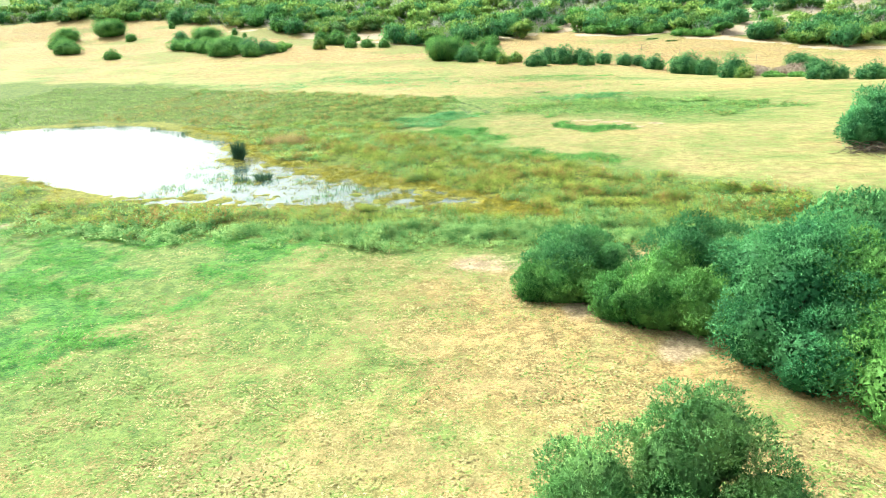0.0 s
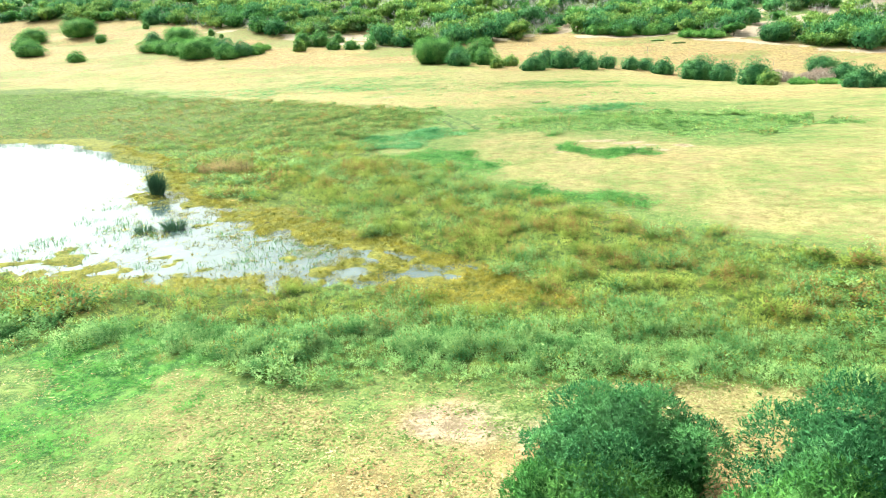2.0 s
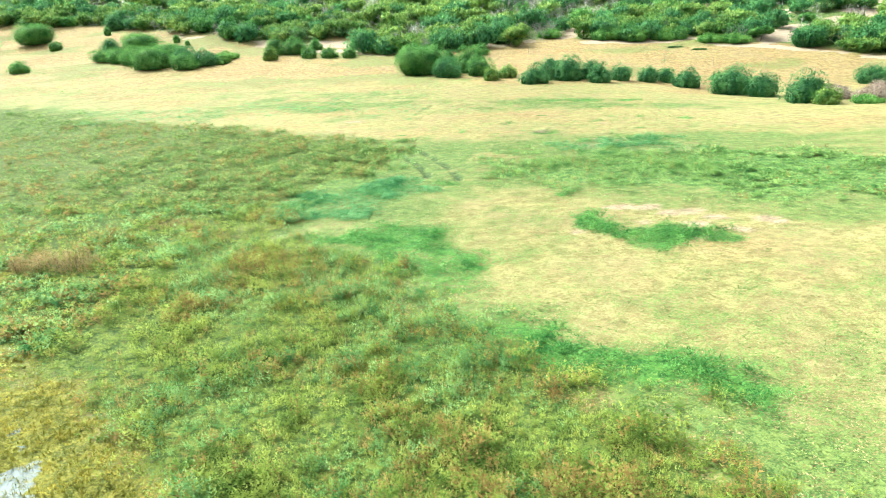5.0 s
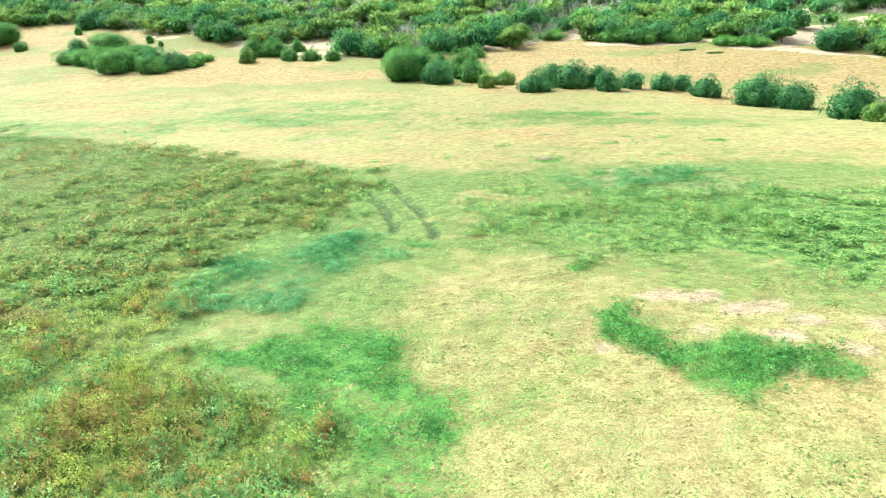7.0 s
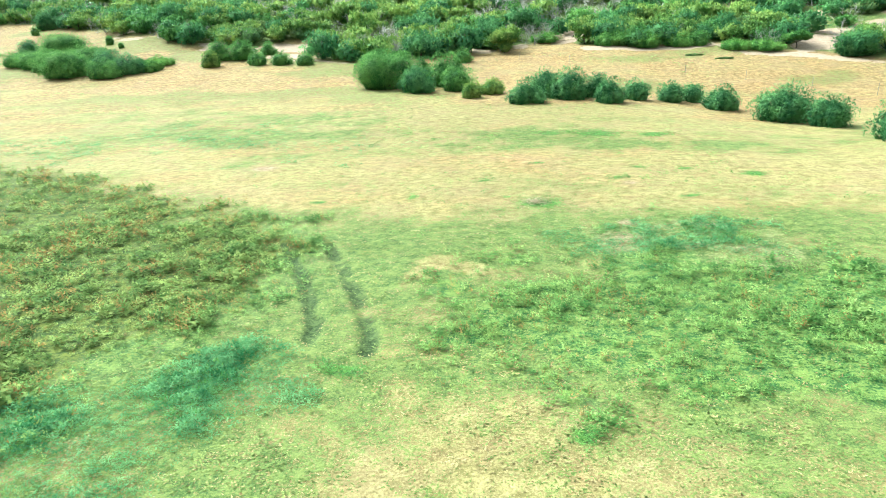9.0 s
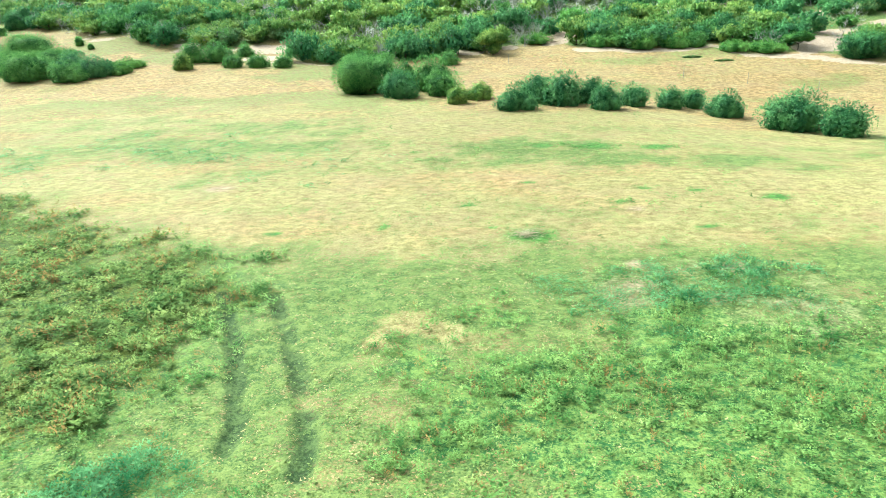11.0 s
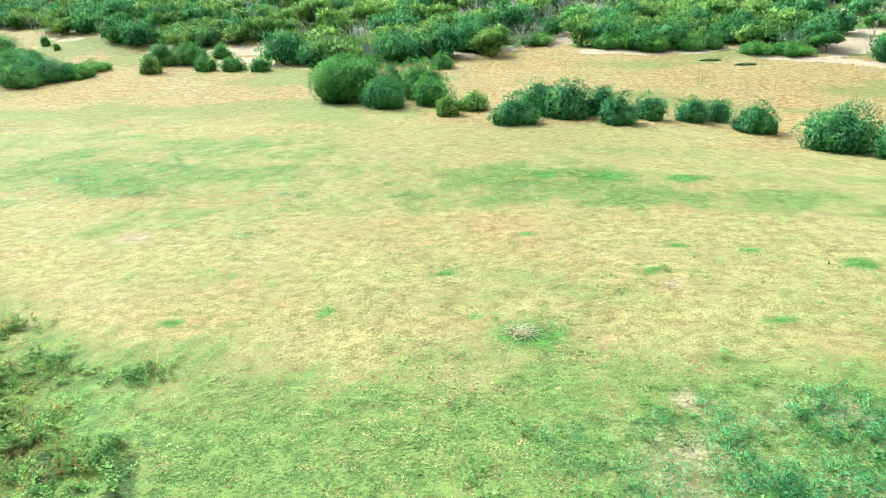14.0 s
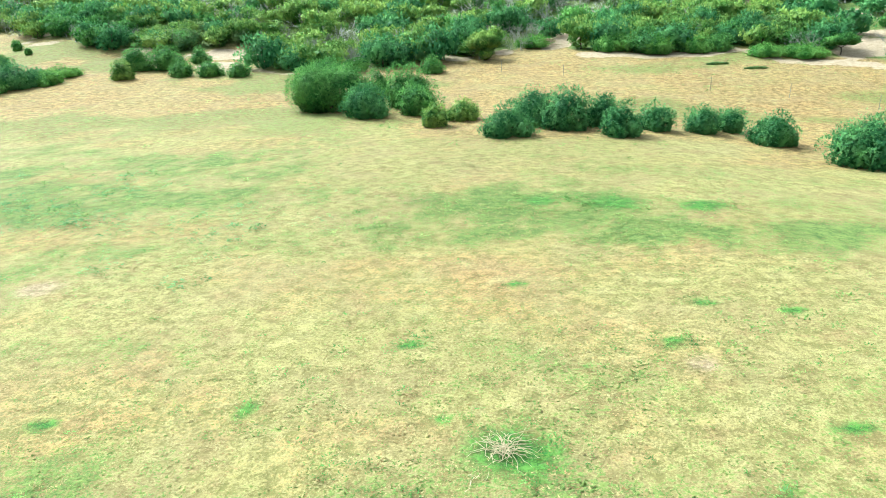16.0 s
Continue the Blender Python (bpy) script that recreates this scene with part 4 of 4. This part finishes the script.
# ---------------------------------------------------------------- bushes across the paddock
ROUND, ROW, YELLOW, LOW = "round dark green bush on dry grass", "dense dark green bush in a row on dry grass", "yellow-green shrub among darker bushes", "low bright green shrub at the foot of the dune"
KINDS = {"round": (ROUND, LEAF_MID, 7), "row": (ROW, LEAF_DARK, 6), "mid": ("green bush on dry grass", LEAF_MID, 6), "yellow": (YELLOW, LEAF_YELLOW, 6), "low": (LOW, LEAF_CREEPER, 5)}
FIELD_BUSHES = [
    # the great dome and the bushes leaning on it
    ("round", -17.7, 141.4, 8.6, 4.9), ("row", -13.4, 136.9, 5.2, 3.2), ("mid", -10.5, 143.1, 5.2, 4.6), ("mid", -8.8, 138.6, 4.8, 3.1), ("mid", -10.2, 161.3, 3.4, 2.1),
    ("yellow", -6.6, 132.2, 2.6, 2.3), ("yellow", -4.5, 135.0, 3.3, 2.1), ("mid", -21.7, 155.8, 5.6, 3.1), ("mid", -14.2, 147.4, 3.2, 3.3),
    # the row
    ("row", -0.5, 128.2, 4.6, 2.6), ("row", 1.7, 132.8, 4.5, 3.5), ("row", 4.3, 130.9, 4.6, 3.7), ("row", 7.1, 132.2, 3.2, 3.0), ("row", 8.1, 127.6, 3.5, 2.8),
    ("row", 11.1, 130.6, 3.2, 2.3), ("row", 14.7, 131.2, 3.5, 2.3), ("row", 17.4, 132.9, 3.1, 2.2), ("row", 19.4, 128.7, 4.1, 2.7), ("row", 23.3, 122.0, 6.0, 3.8),
    ("row", 25.8, 118.4, 4.5, 3.0), ("row", 27.0, 108.1, 4.6, 3.4), ("yellow", 27.7, 104.4, 2.9, 2.0), ("row", 43.8, 132.0, 5.6, 2.7), ("row", 40.3, 115.1, 3.7, 2.8),
    ("row", 34.6, 96.0, 4.0, 2.5), ("row", 36.4, 95.2, 2.4, 2.1), ("row", 39.2, 93.2, 4.1, 2.3),
    # the long clump and the bushes past the pond
    ("mid", -68.0, 151.8, 8.6, 4.5), ("round", -79.5, 170.0, 9.7, 4.3), ("row", -87.4, 171.2, 4.8, 3.4), ("mid", -83.6, 163.8, 7.6, 2.7), ("mid", -61.1, 150.6, 5.4, 3.1),
    ("row", -59.1, 153.8, 5.0, 3.1), ("low", -57.0, 156.8, 3.8, 1.9), ("mid", -71.6, 167.2, 4.4, 2.6), ("round", -115.6, 186.0, 10.0, 5.1), ("mid", -105.4, 179.0, 3.2, 2.3),
    ("mid", -99.8, 190.8, 2.0, 2.1), ("row", -102.7, 199.3, 5.4, 4.9), ("mid", -112.6, 163.0, 7.2, 3.5), ("mid", -120.0, 170.9, 6.4, 3.2), ("mid", -126.0, 182.6, 8.0, 4.0),
    ("mid", -94.9, 152.7, 4.4, 2.4), ("mid", -73.6, 157.0, 7.2, 3.6), ("mid", -70.2, 160.5, 7.0, 3.8), ("row", -64.2, 156.4, 6.0, 3.4), ("mid", -78.6, 160.4, 6.4, 3.0),
    # along the foot of the dune
    ("row", -61.3, 160.4, 2.5, 1.5), ("low", -58.1, 161.3, 5.2, 1.3), ("low", -56.5, 155.0, 2.2, 1.2), ("mid", -76.7, 178.8, 1.9, 1.8), ("mid", -73.0, 175.9, 1.1, 1.0),
    ("yellow", -48.6, 158.7, 3.0, 2.8), ("mid", -49.6, 164.5, 4.0, 3.6), ("mid", -46.0, 165.3, 5.4, 3.2), ("mid", -41.9, 160.4, 3.3, 2.4), ("mid", -38.0, 160.4, 3.7, 2.2),
    ("mid", -34.2, 160.0, 3.0, 2.1), ("mid", -43.4, 170.0, 3.0, 2.5), ("row", -9.2, 175.8, 2.6, 2.5), ("row", 45.4, 161.4, 5.9, 4.1),
    ("low", 12.6, 171.6, 5.6, 2.5), ("mid", 17.0, 173.0, 5.4, 3.6), ("low", 18.0, 170.0, 6.0, 2.2), ("low", 22.6, 169.8, 5.4, 2.0), ("mid", 25.6, 169.8, 4.0, 2.5),
    ("low", 30.4, 165.6, 5.2, 1.5), ("low", 34.4, 165.0, 6.2, 1.7), ("low", 2.5, 177.4, 6.2, 1.6),
]
for n, (kind, x, y, w, h) in enumerate(FIELD_BUSHES):
    label, mat, lobes_n = KINDS[kind]
    many = int(np.clip(88 * (w * w * 0.6 + w * h * 1.6), 800, 7500))
    bush("bush", label, x, y, w, h, mat, 200 + n, many, 0.118, n_lobes=lobes_n, dome=kind == "round", group="bushes across the paddock", core=1.4 if kind == "round" else 1.0, clumps=9, clump=0.34, stray=0.1)
# dry pinkish brush between the bushes
for n, (x, y, w, h) in enumerate(((31.2, 112.0, 4.6, 1.2), (34.0, 108.5, 4.2, 1.1), (36.6, 113.5, 5.0, 1.3), (40.2, 119.0, 5.2, 1.5), (33.2, 118.5, 4.4, 1.2))):
    bush("dry_brush", "pale pinkish leafless brush on dry grass", x, y, w, h, TWIG_PINK, 320 + n, 1500, 0.26, per=4, slim=0.10, upright=0.8, core=0.5, clumps=6, clump=0.34, group="pinkish brush between bushes", category="shrub")
for n, (x, y, w, h) in enumerate(((31.6, 105.0, 3.6, 0.8), (34.2, 103.0, 3.2, 0.7))):
    bush("low_bush", "low green shrub in front of pinkish brush", x, y, w, h, LEAF_CREEPER, 330 + n, 1200, 0.13, core=1.0, stray=0.1)
# low dark growth in two hollows of the slope
for x, y, w in ((23.7, 161.9, 3.2), (27.3, 159.3, 2.8)):
    bush("low_bush", "low dark green growth in a hollow of the dry slope", x, y, w, 0.25, LEAF_OLIVE, int(700 + x), 500, 0.10, lobes=[(-0.5, 0, 0.05, w * 0.32, 0.4, 0.16), (0.5, 0.1, 0.05, w * 0.3, 0.4, 0.13)], clumps=2, stray=0.05)
# a flat-topped tree with a bare stem by the sand track, and one at the dune's edge
bush("small_tree", "flat-topped small tree with a dark stem on sand", 39.0, 166.0, 4.8, 3.0, LEAF_MID, 301, 1500, 0.17,
     lobes=[(0, 0, 0.75, 1.5, 1.5, 0.7), (-1.3, 0, 0.55, 1.0, 1.0, 0.55), (1.3, 0.2, 0.6, 1.0, 1.0, 0.55)], trunk=1.0, category="tree", core=1.4)
bush("small_tree", "broad yellow-green tree on a narrow dark stem at the dune foot", -4.2, 169.6, 5.6, 4.0, LEAF_YELLOW, 302, 2600, 0.15,
     lobes=[(0, 0, 1.9, 2.1, 2.0, 1.1), (-1.3, 0, 1.7, 1.3, 1.3, 0.9), (1.3, 0.2, 1.8, 1.3, 1.3, 0.9), (0.2, 0, 0.5, 1.2, 1.2, 1.1)], trunk=0.5, stray=0.1, category="tree")

# ---------------------------------------------------------------- scrub over the dune


DUNE_KINDS = {  # label, leaves, broad, high, stem, count, leaf
    "dome": ("dense dark green coastal tree on the dune", LEAF_DARK, (4.2, 6.6), 0.72, 0.0, 430, 0.052),
    "umbrella": ("broad yellow-green flowering tree on the dune", LEAF_YELLOW, (4.0, 6.6), 0.60, 0.03, 400, 0.054),
    "green": ("rounded green coastal shrub on the dune", LEAF_MID, (3.2, 5.4), 0.62, 0.0, 380, 0.056),
    "olive": ("olive green scrub bush on the dune", LEAF_OLIVE, (3.0, 5.0), 0.60, 0.0, 340, 0.058),
}


def dune_crown(rng, high, stem, count, leaf, umbrella):
    """A crown one unit wide: a few broad boughs, each of many small clumps."""
    boughs = [(0, 0, high * 0.36, 0.34, 0.34, high * 0.50)]
    for k in range(5):
        a, q = 6.283 * (k + 0.6 * rng.random()) / 5, 0.22 + 0.10 * rng.random()
        z = high * (0.40 + 0.24 * rng.random()) if umbrella else high * (0.26 + 0.26 * rng.random())
        boughs.append((math.cos(a) * q, math.sin(a) * q, z, 0.23, 0.23, high * (0.28 if umbrella else 0.36)))
    boughs = [(a, b, c + stem * 0.5, d, e, g) for a, b, c, d, e, g in boughs]
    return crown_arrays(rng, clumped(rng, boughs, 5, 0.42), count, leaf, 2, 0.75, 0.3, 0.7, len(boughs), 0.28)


def twig_bush(rng):
    """A leafless shrub one unit wide: forking grey stems as thin blades."""
    v = []
    def grow(p, d, length, thick, depth):
        q = p + d * length
        side = np.cross(d, rng.normal(0, 1, 3))
        side = side / np.linalg.norm(side) * thick
        v.extend([p - side, p + side, q + side * 0.6, p - side, q + side * 0.6, q - side * 0.6])
        if depth:
            for _ in range(3 if depth > 1 else 2):
                e = d + rng.normal(0, 0.5, 3) + np.array((0, 0, 0.08))
                grow(q, e / np.linalg.norm(e), length * (0.6 + 0.25 * rng.random()), thick * 0.62, depth - 1)
    for _ in range(6):
        d = rng.normal(0, 0.5, 3) + np.array((0, 0, 0.9))
        grow(np.array((rng.normal(0, 0.06), rng.normal(0, 0.06), 0.0)), d / np.linalg.norm(d), 0.24, 0.014, 3)
    v = np.array(v)
    return v, np.arange(len(v)).reshape(-1, 3)


def dune_places(rng, y0, y1, gap):
    """Jittered places over the dune, clear of the sand and of the paddock."""
    out = []
    y = 146.0
    while y < 262:
        g = gap * (1 + max(0, (y - 205)) / 40)
        reach = 72 + (y - 158) * 0.6
        xs = np.arange(-reach - 62, reach, g)
        xs = xs + rng.normal(0, g * 0.3, len(xs))
        ys = y + rng.normal(0, g * 0.3, len(xs))
        past = ys - foot(xs)
        ok = (past > y0) & (past <= y1) & (spots(xs, ys, SAND, 0.1) < 0.3)
        for track in SAND_TRACKS:
            ok &= line_gap(xs, ys, track) > 2.0
        out += list(zip(xs[ok], ys[ok]))
        y += g * 0.8
    return out


def dune_kind(rng, x, y):
    yellow = float(fbm(x, y, 16, 3, 5) * 0.6 + fbm(x, y, 4, 2, 10) * 0.4)
    dry = float(fbm(x, y, 14, 3, 13) * 0.6 + fbm(x, y, 4, 2, 18) * 0.4)
    if dry > 0.53 and rng.random() < 0.6:
        return "twigs"
    if yellow > 0.45 and rng.random() < 0.7:
        return "umbrella"
    return ("dome", "green", "olive")[rng.choice(3, p=(0.46, 0.34, 0.20))]


def build_dune():
    rng = np.random.default_rng(401)
    # trees along the front of the dune, each a thing of its own
    models = collections.defaultdict(list)
    for kind, (label, leaves, wide, high, stem, count, leaf) in DUNE_KINDS.items():
        for _ in range(4):
            crown = dune_crown(rng, high, stem, int(count * 1.25), leaf * 0.9, kind == "umbrella")
            tv, tf = tube([(0, 0, -0.04), (0.02, 0.01, 0.15), (-0.01, 0.02, high * 0.55)], [0.035, 0.026, 0.012], 6)
            models[kind].append((mesh_from("crown", *crown[:2], leaves, crown[2], normals=crown[3]), mesh_from("trunk", tv, tf, BARK)))
    for _ in range(4):
        tv, tf = twig_bush(rng)
        models["twigs"].append((mesh_from("crown", tv, tf, TWIG_GREY, rng.random(len(tv))),))
    for x, y in dune_places(rng, 1.2, 14.0, 3.2):
        kind = dune_kind(rng, x, y)
        label, wide = (DUNE_KINDS[kind][0], DUNE_KINDS[kind][2]) if kind in DUNE_KINDS else ("leafless grey twiggy shrub on the dune", (3.4, 5.2))
        w = wide[0] + (wide[1] - wide[0]) * rng.random()
        tree = tagged(new("dune_tree" if kind in ("dome", "umbrella") else "dune_shrub"), label, "tree" if kind in ("dome", "umbrella") else "shrub", "trees and shrubs along the dune")
        tree.location, tree.rotation_euler, tree.scale = (x, y, float(land(x, y)) - 0.06), (0, 0, rng.random() * 6.283), (w, w, w * (0.85 + 0.35 * rng.random()))
        for data in models[kind][rng.integers(4)]:
            child(new(data.name.split(".")[0], data), tree)
    # the wood higher up, one spread for each kind of foliage
    wood = collections.defaultdict(list)
    shapes = {kind: [dune_crown(rng, k[3], k[4], int(k[5] * 0.8), k[6] * 1.2, kind == "umbrella") for _ in range(5)] for kind, k in DUNE_KINDS.items()}
    bare = [twig_bush(rng) for _ in range(4)]
    for x, y in dune_places(rng, 14.0, 95.0, 3.6):
        kind = dune_kind(rng, x, y)
        a, z = rng.random() * 6.283, float(land(x, y)) - 0.1
        c, s = math.cos(a), math.sin(a)
        if kind == "twigs":
            tv, tf = bare[rng.integers(4)]
            tr, tn, w = np.full(len(tv), rng.random()), np.tile((0, 0, 1.0), (len(tv), 1)), 3.4 + 1.8 * rng.random()
        else:
            tv, tf, tr, tn = shapes[kind][rng.integers(5)]
            wide = DUNE_KINDS[kind][2]
            w = wide[0] + (wide[1] - wide[0]) * rng.random()
        v = np.stack([(tv[:, 0] * c - tv[:, 1] * s) * w + x, (tv[:, 0] * s + tv[:, 1] * c) * w + y, tv[:, 2] * w * (0.85 + 0.35 * rng.random()) + z], 1)
        wood[kind].append((v, tf, np.clip(tr * 0.7 + 0.3 * rng.random(), 0, 1), np.stack([tn[:, 0] * c - tn[:, 1] * s, tn[:, 0] * s + tn[:, 1] * c, tn[:, 2]], 1)))
    for kind, name, label in (("dome", "dark_dune_wood", "dense dark green coastal wood over the dune"), ("umbrella", "yellow_dune_wood", "yellow-green flowering trees over the dune"),
                              ("green", "green_dune_wood", "green coastal scrub over the dune"), ("olive", "olive_dune_wood", "olive green scrub over the dune"),
                              ("twigs", "bare_dune_wood", "leafless grey twiggy scrub over the dune")):
        v, f, r = joined([p[:3] for p in wood[kind]])
        mat = TWIG_GREY if kind == "twigs" else DUNE_KINDS[kind][1]
        tagged(new(name, mesh_from(name, v, f, mat, r, normals=np.concatenate([p[3] for p in wood[kind]]))), label, "scrub", kind="stuff")


build_dune()

# ---------------------------------------------------------------- pond plants


def reeds(label, x, y, w, h, stems, seed, flare=0.9):
    """A clump of rush stems that rise from a narrow base and bend outwards."""
    rng = np.random.default_rng(seed)
    thing = tagged(new("reed_clump"), label, "reeds")
    thing.location = (x, y, WATER - 0.05)
    for name, share in (("tuft", 0.7), ("skirt", 0.3)):
        v, f, r = [], [], []
        for _ in range(int(stems * share)):
            a, q = rng.random() * 6.283, math.sqrt(rng.random()) * w * 0.28
            ox, oy = q * math.cos(a), q * math.sin(a) * 0.7
            hh = h * (0.55 + 0.45 * rng.random()) * (1.0 if name == "tuft" else 0.55)
            out = flare * w * (0.25 + 0.55 * rng.random()) * (q / (w * 0.28)) * (0.6 if name == "tuft" else 1.1)
            bend = a + rng.normal(0, 0.4)
            b, k = rng.random() * 6.283, len(v)
            px, py = math.cos(b) * 0.016, math.sin(b) * 0.016
            for u in (0.0, 0.5, 0.85):
                cx, cy, cz = ox + math.cos(bend) * out * u * u, oy + math.sin(bend) * out * u * u, hh * u
                g = 1 - 0.5 * u
                v += [(cx - px * g, cy - py * g, cz), (cx + px * g, cy + py * g, cz)]
            v.append((ox + math.cos(bend) * out, oy + math.sin(bend) * out, hh * 0.97))
            f += [(k, k + 1, k + 3), (k, k + 3, k + 2), (k + 2, k + 3, k + 5), (k + 2, k + 5, k + 4), (k + 4, k + 5, k + 6)]
            r += [rng.random()] * 7
        child(new(name, mesh_from(name, np.array(v), np.array(f), REED, np.array(r))), thing)
    return thing


reeds("tall dark green reed clump standing in pond water", -21.4, 50.4, 1.25, 1.5, 620, 501)
reeds("low dark reed clump standing in shallow pond water", -16.9, 43.7, 1.7, 0.55, 260, 502, 0.6)
reeds("small low reed clump in shallow pond water", -18.2, 43.3, 1.5, 0.34, 150, 504, 0.6)


def marsh_shrub(label, x, y, w, d, h, plants, seed):
    """A loose patch of rusty upright sprigs on thin stems."""
    rng = np.random.default_rng(seed)
    thing = tagged(new("marsh_shrub"), label, "shrub")
    thing.location = (x, y, float(land(x, y)) - 0.02)
    a, q = rng.random(plants) * 6.283, np.sqrt(rng.random(plants))
    at = np.stack([np.cos(a) * q * w / 2, np.sin(a) * q * d / 2, np.zeros(plants)], 1)
    tall = h * (0.55 + 0.45 * rng.random(plants)) * (1.05 - 0.45 * q * q)
    bits = [scatter(sprigs(rng, 6, 8, 0.10, 0.32), at[k::6], tall[k::6] * 0.8, rng.random(len(at[k::6])) * 6.283, rng, tall[k::6], 0.15) for k in range(6)]
    v, f, r = joined(bits)
    nor = v * np.array((0.5, 0.8, 1.0)) + rng.normal(0, 0.3, v.shape) + np.array((0, 0, 0.3))
    child(new("crown", mesh_from("crown", v, f, MARSH_SHRUB, r, normals=nor / np.linalg.norm(nor, axis=1)[:, None])), thing)
    for px, py, _ in at[:14]:
        tv, tf = tube([(px, py, -0.05), (px * 1.03, py * 1.03, h * 0.3), (px * 1.08, py * 1.05, h * 0.62)], [0.014, 0.010, 0.005], 5)
        child(new("stem", mesh_from("stem", tv, tf, BARK)), thing)
    return thing


marsh_shrub("loose rusty tan marsh shrub beside the pond", -19.6, 56.0, 4.0, 2.2, 1.1, 130, 503)
marsh_shrub("low rusty marsh shrub among green plants", -17.2, 61.6, 3.0, 1.6, 0.6, 70, 506)


def pond_grass():
    rng = np.random.default_rng(505)
    n = 5000
    x, y = -23 + 15 * rng.random(n), 38 + 10 * rng.random(n)
    keep = (fbm(x, y, 1.6, 3, 95) > 0.52) & (outline(x, y, POND) < -0.3)
    x, y = x[keep], y[keep]
    at = np.stack([x, y, np.full(len(x), WATER - 0.02)], 1)
    v, f, r = scatter(tuft(rng, 3, 0.8, 0.05, 0.25), at, np.full(len(x), 0.3), rng.random(len(x)) * 6.283, rng, 0.12 + 0.2 * rng.random(len(x)))
    tagged(new("pond_grass", mesh_from("pond_grass", v, f, HERB_LUSH, r)), "sparse thin reeds rising from shallow water", "reeds", kind="stuff")
    x = -50 + 26 * rng.random(90)
    y = np.interp(x, [-52, -46, -38, -31, -26], [69.4, 69.8, 68.2, 63, 58.4]) - 1.6 * rng.random(90)
    at = np.stack([x, y, np.full(90, WATER - 0.02)], 1)
    v, f, r = scatter(SEDGE_T, at, 0.3 + 0.4 * rng.random(90), rng.random(90) * 6.283, rng, 0.25 + 0.3 * rng.random(90))
    tagged(new("shore_tussocks", mesh_from("shore_tussocks", v, f, REED, r)), "dark sedge tussocks along the far shore", "sedge", kind="stuff")


pond_grass()

# ---------------------------------------------------------------- fence posts, dead wood
fence = tagged(new("fence"), "line of thin weathered posts across the dry slope", "fence")
for px, py in [(-1.7, 160.7), (5.4, 156.8), (20.0, 150.0), (26.8, 147.0), (33.2, 142.7), (38.5, 138.0)]:
    pz = float(land(px, py))
    pv, pf = tube([(px, py, pz - 0.2), (px + 0.02, py, pz + 0.7), (px + 0.04, py, pz + 1.35)], [0.032, 0.028, 0.024], 7)
    child(new("post", mesh_from("post", pv, pf, POST)), fence)


def dead_branches(label, x, y, spread, sticks, seed, rise=0.25, thick=0.02, wood=None):
    rng = np.random.default_rng(seed)
    thing = tagged(new("branch_pile"), label, "dead branches")
    thing.location = (x, y, float(land(x, y)))
    for _ in range(sticks):
        a, q = rng.random() * 6.283, rng.random() * spread * 0.4
        p = Vector((math.cos(a) * q, math.sin(a) * q * 0.6, 0.04 + rise * rng.random()))
        d, pts, length = rng.random() * 6.283, [], 0.35 + 0.5 * rng.random()
        for k in range(5):
            pts.append(tuple(p))
            d += rng.normal(0, 0.6)
            p = p + Vector((math.cos(d), math.sin(d), rng.normal(0, 0.25))) * length * spread * 0.2
            p.z = max(0.02, min(p.z, rise * 1.5))
        tv, tf = tube(pts, [thick, thick * 0.9, thick * 0.8, thick * 0.6, thick * 0.3], 5)
        child(new("branch", mesh_from("branch", tv, tf, wood or DEADWOOD)), thing)
    return thing


dead_branches("bleached dead branches lying in the grass", 0.15, 87.4, 1.15, 70, 601, 0.16, 0.009)
dead_branches("small bleached dead branch lying in the grass", -0.45, 86.3, 0.6, 6, 602, 0.06, 0.008)
dead_branches("pale dead branches heaped at the dune foot", 4.6, 177.5, 4.5, 26, 603, 0.9, 0.05)
dead_branches("tangle of brown dry branches under a bush", 20.3, 48.3, 3.4, 60, 604, 0.5, 0.02, BARK)
